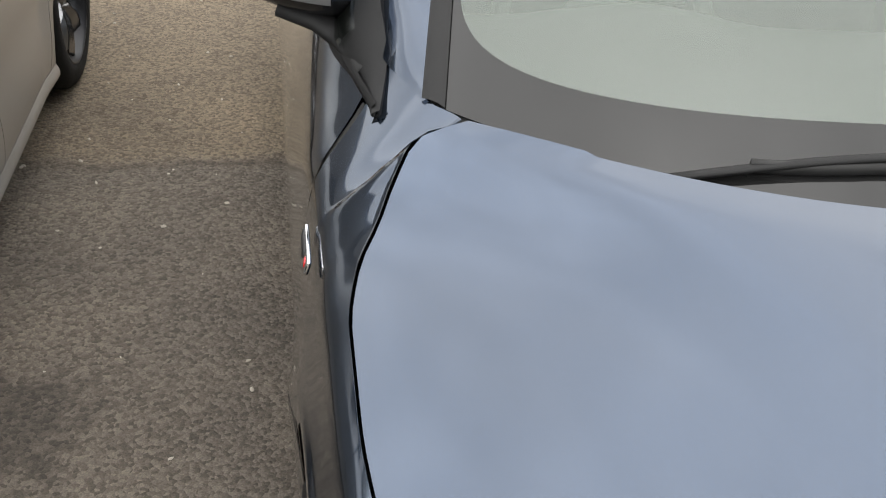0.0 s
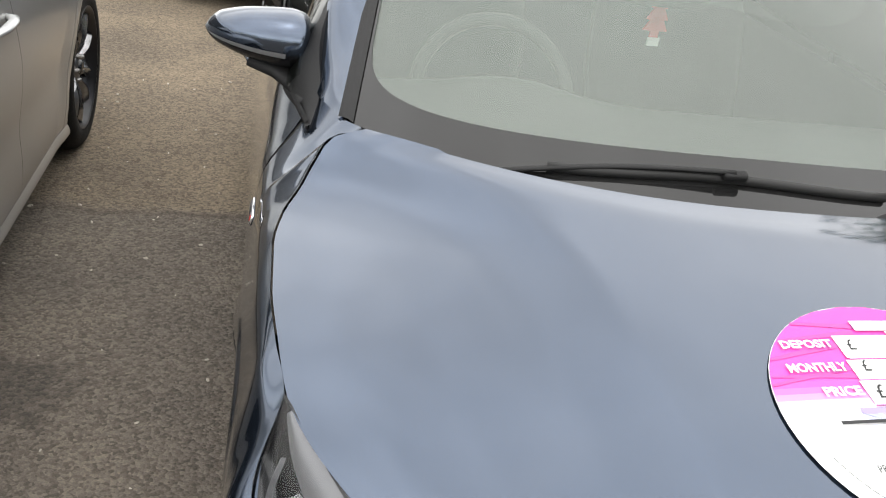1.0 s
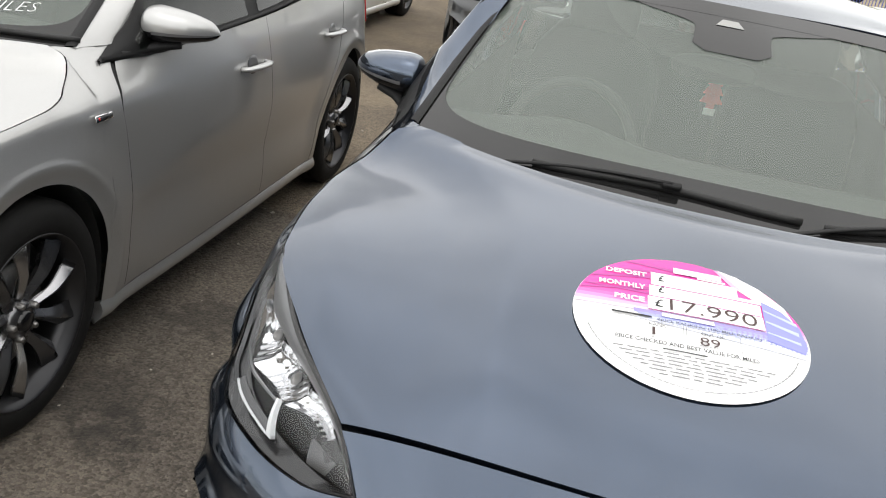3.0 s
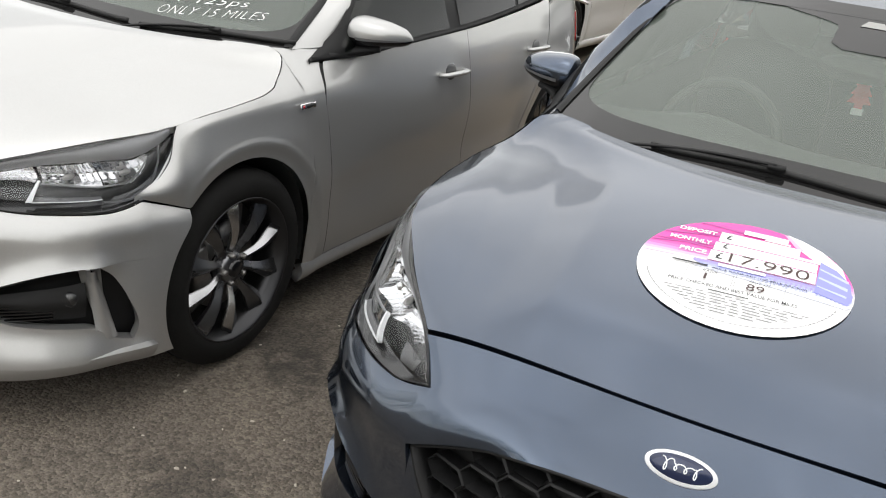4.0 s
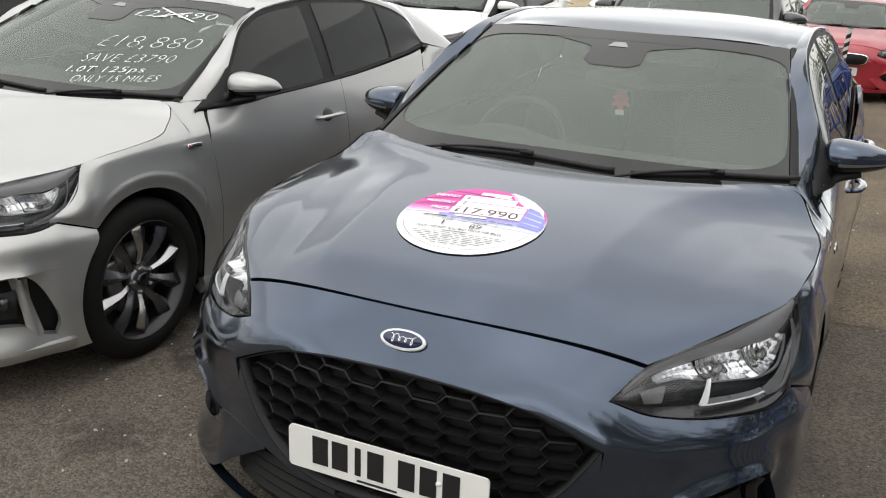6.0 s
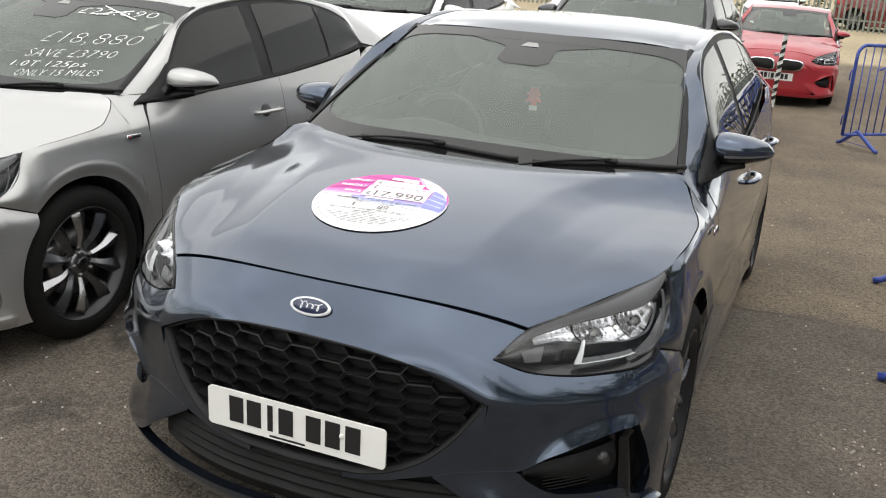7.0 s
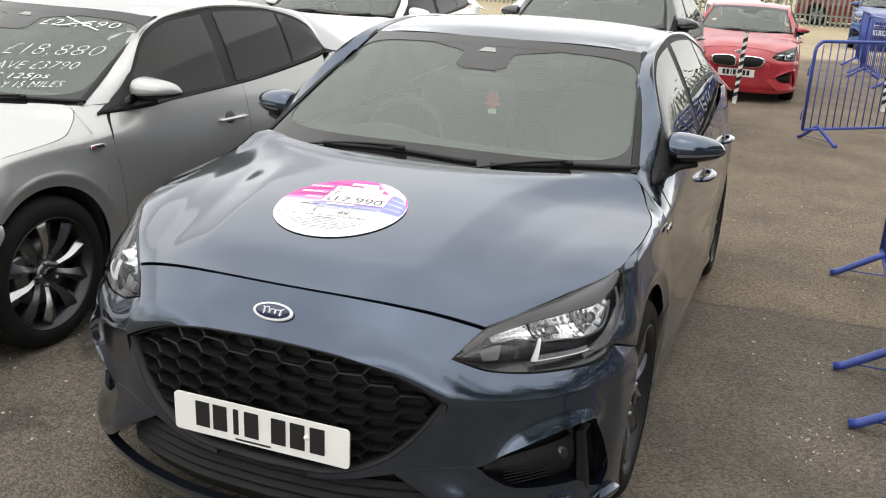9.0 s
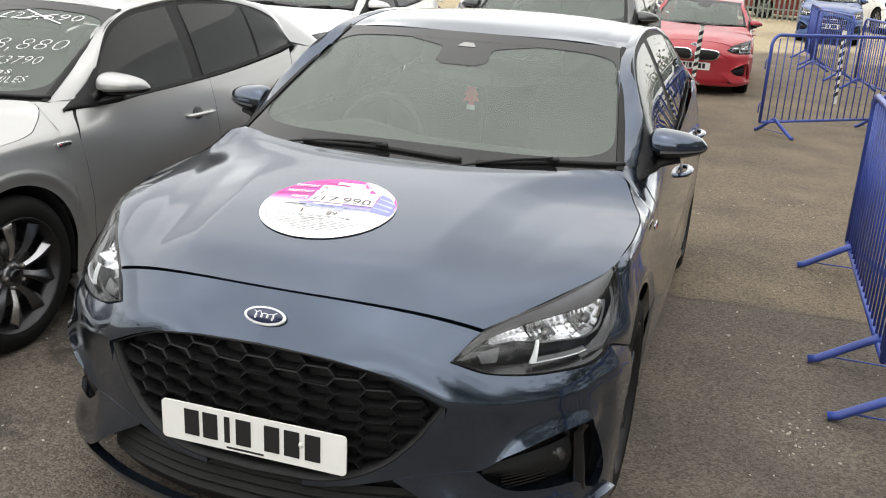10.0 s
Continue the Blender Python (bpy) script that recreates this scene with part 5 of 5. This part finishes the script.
for k, m in enumerate((vinyl("lilac_blue", (0.30, 0.25, 0.62)), vinyl("mid_blue", (0.34, 0.36, 0.70)), vinyl("light_blue", (0.50, 0.54, 0.78)), vinyl("faint_blue", (0.68, 0.70, 0.82)))):
    y0 = 0.004 - 0.009 * k
    S.append(("blue_fade", flat([(-0.100 + 0.02 * k, y0), (0.203 - 0.003 * k, y0 - 0.020), (0.203, y0 - 0.010), (0.203, y0 + 0.010), (-0.100, y0 + 0.0095)]), m, 0.0044))
for x0, y0, x1, y1, w in ((-0.115, 0.168, 0.02, 0.158, 0.012), (-0.150, 0.135, -0.03, 0.150, 0.010), (-0.178, 0.100, -0.06, 0.128, 0.012), (-0.196, 0.055, -0.07, 0.084, 0.010), (-0.190, 0.070, -0.07, 0.068, 0.008)):
    S.append(("dark_streak", flat([(x0, y0), (x1, y1 - w * 0.5), (x1, y1 + w * 0.5), (x0, y0 + w * 0.4)]), M["magenta_dark"], 0.0048))
S.append(("white_wedge", flat([(0.060, 0.197), (0.092, 0.139), (0.135, 0.098), (0.135, 0.0), (0.190, 0.055), (0.176, 0.106), (0.135, 0.155), (0.095, 0.183)]), M["vinyl"], 0.0050))
S.append(("pink_sliver", flat([(0.052, 0.196), (0.066, 0.190), (0.100, 0.139), (0.086, 0.139)]), FADE[4], 0.0053))
S.append(("blue_field", flat([(0.134, 0.112), (0.168, 0.092), (0.196, 0.050), (0.203, -0.006), (0.196, -0.030), (0.134, -0.012)]), vinyl("violet_blue", (0.24, 0.25, 0.66)), 0.0054))
for y0, y1, w in ((0.080, 0.050, 0.010), (0.045, 0.020, 0.012), (0.012, -0.006, 0.008)):
    S.append(("pale_streak", flat([(0.136, y0), (0.192, y1), (0.192, y1 + w), (0.136, y0 + w * 0.5)]), vinyl("pale_violet", (0.45, 0.50, 0.78)), 0.0057))
for x0, x1, y0, y1 in ((-0.068, 0.092, 0.100, 0.143), (-0.064, 0.132, 0.0975, 0.110), (-0.072, 0.131, 0.060, 0.096), (-0.075, 0.132, 0.016, 0.058)):
    S.append(("price_box", flat([(x0, y0), (x1, y0), (x1, y1), (x0, y1)]), M["vinyl"], 0.0058))
for x0, x1, y0 in ((-0.066, 0.132, 0.0965), (-0.075, 0.132, 0.058), (-0.075, 0.132, 0.0145)):
    S.append(("box_line", flat([(x0, y0), (x1, y0), (x1, y0 + 0.0018), (x0, y0 + 0.0018)]), M["magenta_dark"], 0.0062))
def fitted(text, x, y, w, h, weight=0.0):
    b = lettering(text, 0.1, weight)
    lx, ly = [v.co.x for v in b.verts], [v.co.y for v in b.verts]
    bmesh.ops.translate(b, vec=(-(max(lx) + min(lx)) / 2, -(max(ly) + min(ly)) / 2, 0), verts=b.verts)
    bmesh.ops.scale(b, vec=(w / (max(lx) - min(lx)), h / (max(ly) - min(ly)), 1), verts=b.verts)
    return shifted(b, x, y)
for t, x, y, w, h, mt, wt in (("DEPOSIT", -0.114, 0.127, 0.076, 0.0155, "vinyl", 0.003), ("MONTHLY", -0.121, 0.083, 0.085, 0.0165, "vinyl", 0.003), ("PRICE", -0.108, 0.040, 0.054, 0.0165, "vinyl", 0.003),
                              ("£", -0.049, 0.124, 0.011, 0.020, "ink", 0.0), ("£", -0.050, 0.084, 0.011, 0.020, "ink", 0.0), ("£", -0.055, 0.038, 0.014, 0.024, "ink", 0.0),
                              ("17.990", 0.042, 0.040, 0.155, 0.036, "marker", -0.001), ("PRICE RANKING (100 MILE RADIUS)", 0.031, -0.0165, 0.180, 0.0098, "ink", 0.001),
                              ("RANK", -0.059, -0.032, 0.030, 0.0090, "ink", 0.0), ("1", -0.066, -0.051, 0.005, 0.022, "marker", 0.0), ("OUT OF", 0.036, -0.034, 0.040, 0.0090, "ink", 0.0), ("89", 0.030, -0.056, 0.034, 0.024, "marker", 0.0),
                              ("PRICE CHECKED AND BEST VALUE FOR MILES", -0.010, -0.081, 0.242, 0.0105, "ink", 0.001)):
    S.append(("lettering", fitted(t, x, y, w, h, wt), M[mt], 0.0070))
for x, y, w, h, mt in ((0.020, 0.162, 0.090, 0.020, "vinyl"), (0.045, 0.1475, 0.052, 0.006, "vinyl"), (-0.005, 0.003, 0.092, 0.011, "vinyl"), (-0.104, -0.0105, 0.070, 0.0055, "ink"), (-0.014, -0.096, 0.075, 0.0035, "ink")):
    S.append(("brand_bar", shifted(flat([(-w / 2, -h / 2), (w / 2, -h / 2), (w / 2, h / 2), (-w / 2, h / 2)]), x, y), M[mt], 0.0066))
for x0, x1 in ((-0.104, -0.015), (-0.010, 0.083)):
    for a, b, c, d in ((x0, -0.0230, x1, -0.0222), (x0, -0.0690, x1, -0.0682), (x0, -0.0690, x0 + 0.0008, -0.0222), (x1, -0.0690, x1 + 0.0008, -0.0222)):
        S.append(("thin_line", flat([(a, b), (c, b), (c, d), (a, d)]), M["grey_plastic"], 0.0066))
rnd = random.Random(8)
for r in range(7):
    y = -0.108 - 0.0095 * r
    half = math.sqrt(SR ** 2 - y * y) - 0.042 - 0.004 * r
    x = -half
    while x < half - 0.01:
        w = rnd.uniform(0.012, 0.034)
        S.append(("small_bar", flat([(x, y), (min(x + w, half), y), (min(x + w, half), y + 0.0030), (x, y + 0.0030)]), M["grey_plastic"], 0.0066))
        x += w + 0.006
for k in range(44):
    a = radians(200 + 140 * k / 43)
    S.append(("edge_bar", shifted(flat([(-0.0045, -0.0010), (0.0045, -0.0010), (0.0045, 0.0010), (-0.0045, 0.0010)]), 0.188 * math.cos(a), 0.188 * math.sin(a), math.degrees(a) + 90), M["grey_plastic"], 0.0066))
for nm, b, mt, lift in S:
    part(nm, drape(shifted(b, 0, 0, 4), stick(lift + 0.0006), 0.012), mt, sticker)

# prices painted on the silver car's windscreen
note = empty("painted_price", Matrix.Identity(4), "white hand-painted prices on the silver car's windscreen", "lettering")


def islands(bm):
    """One bmesh for each loose piece of a bmesh."""
    left, out = set(bm.verts), []
    while left:
        todo = [left.pop()]
        got = {todo[0]}
        while todo:
            for ed in todo.pop().link_edges:
                for v in ed.verts:
                    if v in left:
                        left.discard(v)
                        got.add(v)
                        todo.append(v)
        b2 = bmesh.new()
        made = {v: b2.verts.new(v.co) for v in sorted(got, key=lambda v: (v.co.x, v.co.y))}
        for f in bm.faces:
            if f.verts[0] in got:
                b2.faces.new([made[v] for v in f.verts])
        out.append(b2)
    out.sort(key=lambda q: min(v.co.x for v in q.verts))
    bm.free()
    return out


def on_silver_glass(x, y):
    v = 0.5 + y / 0.9
    p = screen_at(x / lerp(0.735, 0.607, v), v, 0.006)
    return silver_car.matrix_world @ p


for t, x, y, w, h, wt in (("£22,690", 0.335, 0.285, 0.36, 0.075, 0.0), ("£18,880", 0.380, 0.010, 0.41, 0.115, -0.0012), ("SAVE £3790", 0.380, -0.130, 0.37, 0.062, -0.0006), ("1.0T 125ps", 0.340, -0.222, 0.32, 0.056, 0.0006), ("ONLY 15 MILES", 0.420, -0.285, 0.335, 0.046, -0.0004)):
    b = lettering(t, 0.1, wt - 0.0022, 0.12, 1.08)
    lx, ly = [v.co.x for v in b.verts], [v.co.y for v in b.verts]
    kx, ky = w / (max(lx) - min(lx)), h / (max(ly) - min(ly))
    bmesh.ops.scale(b, vec=(kx, ky, 1), verts=b.verts)
    for piece in islands(shifted(b, x, y, 5.5)):
        part("painted_letter", drape(piece, on_silver_glass, 0.04), M["white_ink"], note)
for a, b in (((0.24, 0.345), (0.46, 0.235)), ((0.26, 0.245), (0.40, 0.325))):
    d = Vector((b[0] - a[0], b[1] - a[1])).normalized() * 0.004
    part("strike", drape(flat([(a[0] - d.y, a[1] + d.x), (a[0] + d.y, a[1] - d.x), (b[0] + d.y, b[1] - d.x), (b[0] - d.y, b[1] + d.x)]), on_silver_glass, 0.04), M["white_ink"], note)


# cars further back
others = []
for x, y, yaw, col, style, zs, sc, lab in (
        (2.00, 11.62, 0.0, "red", "kidney", 1.0, 0.86, "red hatchback with twin chrome-rimmed grilles facing the camera"),
        (-2.10, 6.40, -1.5, "white", "bars", 1.0, 1.0, "white hatchback parked behind the silver car"),
        (0.72, 6.3, -1.0, "dark", "bars", 1.10, 1.0, "dark grey car parked behind the blue car"),
        (4.66, 23.2, -4.0, "bright_blue", "bars", 1.18, 0.82, "bright blue compact car on the gravel"),
        (7.6, 29.0, 20.0, "white", "bars", 1.08, 1.0, "white car at the far side of the gravel yard"),
        (-3.75, 0.55, -1.6, "dark", "mesh", 1.0, 1.0, "dark hatchback parked beside the silver car"),
        (1.28, 22.6, 2.0, "white", "bars", 1.30, 0.76, "white car standing behind the red one"),
        (-0.9, 12.6, -1.0, "white", "bars", 1.02, 1.0, "white hatchback in the second row"),
        (-4.6, 8.6, -1.0, "dark", "bars", 1.02, 1.0, "dark hatchback in the second row"),
        (6.9, 34.5, 90.0, "maroon", "bars", 1.0, 1.0, "dark red car seen through the fence")):
    m = pose(x, y, 0, 0, 0, yaw) @ Matrix.Diagonal((sc, sc, sc, 1))
    c = hatchback(m, M[col], lab, "parked cars", False, style, zs, plate=y > 11, privacy=False)
    others.append(c)


# crowd barriers
def barrier(m, length=1.92, height=1.05):
    root = empty("crowd_barrier", m, "blue painted steel crowd barrier standing on the tarmac", "barrier", "crowd barriers")
    z0, z1, r = 0.15, height, 0.11
    pts = []
    for cx, cz, a0 in ((length - r, z1 - r, 0), (r, z1 - r, 90)):
        for k in range(7):
            a = radians(a0 + 15 * k)
            pts.append((cx + r * math.cos(a), 0, cz + r * math.sin(a)))
    pts = [(length, 0, z0)] + pts + [(0, 0, z0)]
    part("frame", tube(pts, 0.0175, 12), M["barrier"], root)
    part("bottom_rail", tube([(0, 0, z0), (length, 0, z0)], 0.0150, 10), M["barrier"], root)
    n = 19
    for k in range(1, n):
        x = length * k / n
        top = z1 - 0.01 if r < x < length - r else z1 - r * 0.35
        part("bar", tube([(x, 0, z0), (x, 0, top)], 0.0065, 7), M["barrier"], root)
    for x in (0.20, length - 0.20):
        for s in (-1, 1):
            foot = tube([(x, 0.0, z0 + 0.03), (x, s * 0.05, z0), (x + 0.02, s * 0.235, 0.028), (x + 0.02, s * 0.275, 0.018)], 0.019, 10)
            part("foot", foot, M["barrier"], root)
        part("tie_rod", tube([(x + 0.02, -0.21, 0.045), (x + 0.02, 0.21, 0.045)], 0.004, 6), M["barrier"], root)
    for z in (0.35, 0.80):
        part("hook", tube([(0, 0, z), (-0.035, 0, z), (-0.045, 0, z - 0.02), (-0.045, 0, z - 0.10)], 0.007, 8), M["barrier"], root)
    return root


first = barrier(pose(3.255, 2.30, 0, 0, 0, 88.8))
for x, y, yaw in ((3.275, 0.19, 89.2), (2.86, 8.74, 42), (3.86, 16.6, -78), (4.36, 14.25, -79), (4.80, 11.95, -79), (5.20, 9.5, 10), (3.90, 18.9, -88)):
    copy_thing(first, pose(x, y, 0, 0, 0, yaw))


# striped posts
def striped_post(x, y, lean, h=0.93):
    root = empty("striped_post", pose(x, y, 0, 0, lean, 0), "slim post with spiral black and white stripes", "post", "striped posts")
    def skin(u, v):
        a = 2 * math.pi * u
        return Vector((0.028 * math.cos(a), 0.028 * math.sin(a), h * v))
    part("post", sheet(skin, 16, 2), M["band_white"], root)
    for k in range(8):
        def stripe(u, v, k=k):
            a = 2 * math.pi * u
            z = h * ((k + 0.25 + u + 0.52 * v) / 9.3)
            return Vector((0.0295 * math.cos(a), 0.0295 * math.sin(a), min(h, z)))
        part("black_stripe", sheet(stripe, 24, 3), M["band_black"], root)
    part("cap", lathe([(0.0, h + 0.004), (0.030, h + 0.002), (0.031, h - 0.01)], 16, "z"), M["band_black"], root)
    return root


striped_post(2.04, 11.42, 2.0)
striped_post(3.91, 12.1, -2.0, 0.98)
striped_post(-1.32, 10.66, 1.0)

# palisade fence along the yard's end
fence = empty("palisade_fence", pose(-30, 31.5, 0, 0, 0, 0), "grey-green steel palisade fence along the yard", "fence")
pale = bmesh.new()
prof = [(-0.032, 0.0), (-0.010, -0.018), (0.010, -0.018), (0.032, 0.0)]
lowv = [pale.verts.new((x, y, 0.06)) for x, y in prof]
topv = [pale.verts.new((x, y, 1.85)) for x, y in prof]
tip = [pale.verts.new((x * 0.25, y, 2.0)) for x, y in prof]
for a, b in ((lowv, topv), (topv, tip)):
    for k in range(3):
        pale.faces.new((a[k], a[k + 1], b[k + 1], b[k]))
pale_me = bpy.data.meshes.new("pale")
pale.to_mesh(pale_me)
pale.free()
pale_me.materials.append(M["fence"])
for k in range(290):
    ob = new("pale", pale_me)
    ob.parent = fence
    ob.matrix_basis = Matrix.Translation((20 + 0.155 * k, 0, 0))
for z in (0.4, 1.6):
    part("rail", box(60, 0.04, 0.05, pose(30, 0.03, z), 0.004), M["fence"], fence)

# hedge behind the fence, and tree belts that close the yard round


def foliage(name, spots, top, size, seed):
    rnd = random.Random(seed)
    hv, hf = [], []
    for x, y in spots(rnd):
        z = rnd.uniform(0.0, 1.0) ** 0.8 * (top + 0.5 * top * noise.noise(Vector((x * 0.35, y * 0.35, 0))) + 0.22 * top * noise.noise(Vector((x * 1.3, y * 1.3, 4))))
        s = rnd.uniform(0.5, 1.3) * size
        a, b = rnd.uniform(0, 6.3), rnd.uniform(-1, 1)
        d = Vector((math.cos(a), math.sin(a), b)).normalized() * s
        e = d.cross(Vector((rnd.uniform(-1, 1), rnd.uniform(-1, 1), 1))).normalized() * s * 0.6
        i, c = len(hv), Vector((x, y, max(s, z)))
        hv += [c - d, c + e, c + d, c - e]
        hf.append((i, i + 1, i + 2, i + 3))
    me = bpy.data.meshes.new(name)
    me.from_pydata(hv, [], hf)
    me.materials.append(M["leaf"])
    return new(name, me)


hm = foliage("hedge", lambda r: [(r.uniform(-40, 45), r.gauss(35.2, 0.9)) for _ in range(26000)], 2.6, 0.1, 11)
tagged(hm, "dense green hedge behind the palisade fence", "hedge", kind="stuff")


def ring_spots(r):
    out = []
    for _ in range(15000):
        a = radians(r.uniform(95, 445))
        d = r.gauss(46, 1.6)
        out.append((2 + d * math.sin(a), 4 + d * math.cos(a)))
    return [p for p in out if not (p[1] > 30 and -30 < p[0] < 35)]


tagged(foliage("tree_belt", ring_spots, 6.0, 0.42, 12), "belt of green trees round the yard", "trees", kind="stuff")
trees = foliage("tree_row", lambda r: [(r.gauss(13.5, 0.9), r.uniform(-14, 20)) for _ in range(14000)], 8.0, 0.28, 13)
tagged(trees, "row of dark green trees mirrored in the blue car's side windows", "trees", kind="stuff")
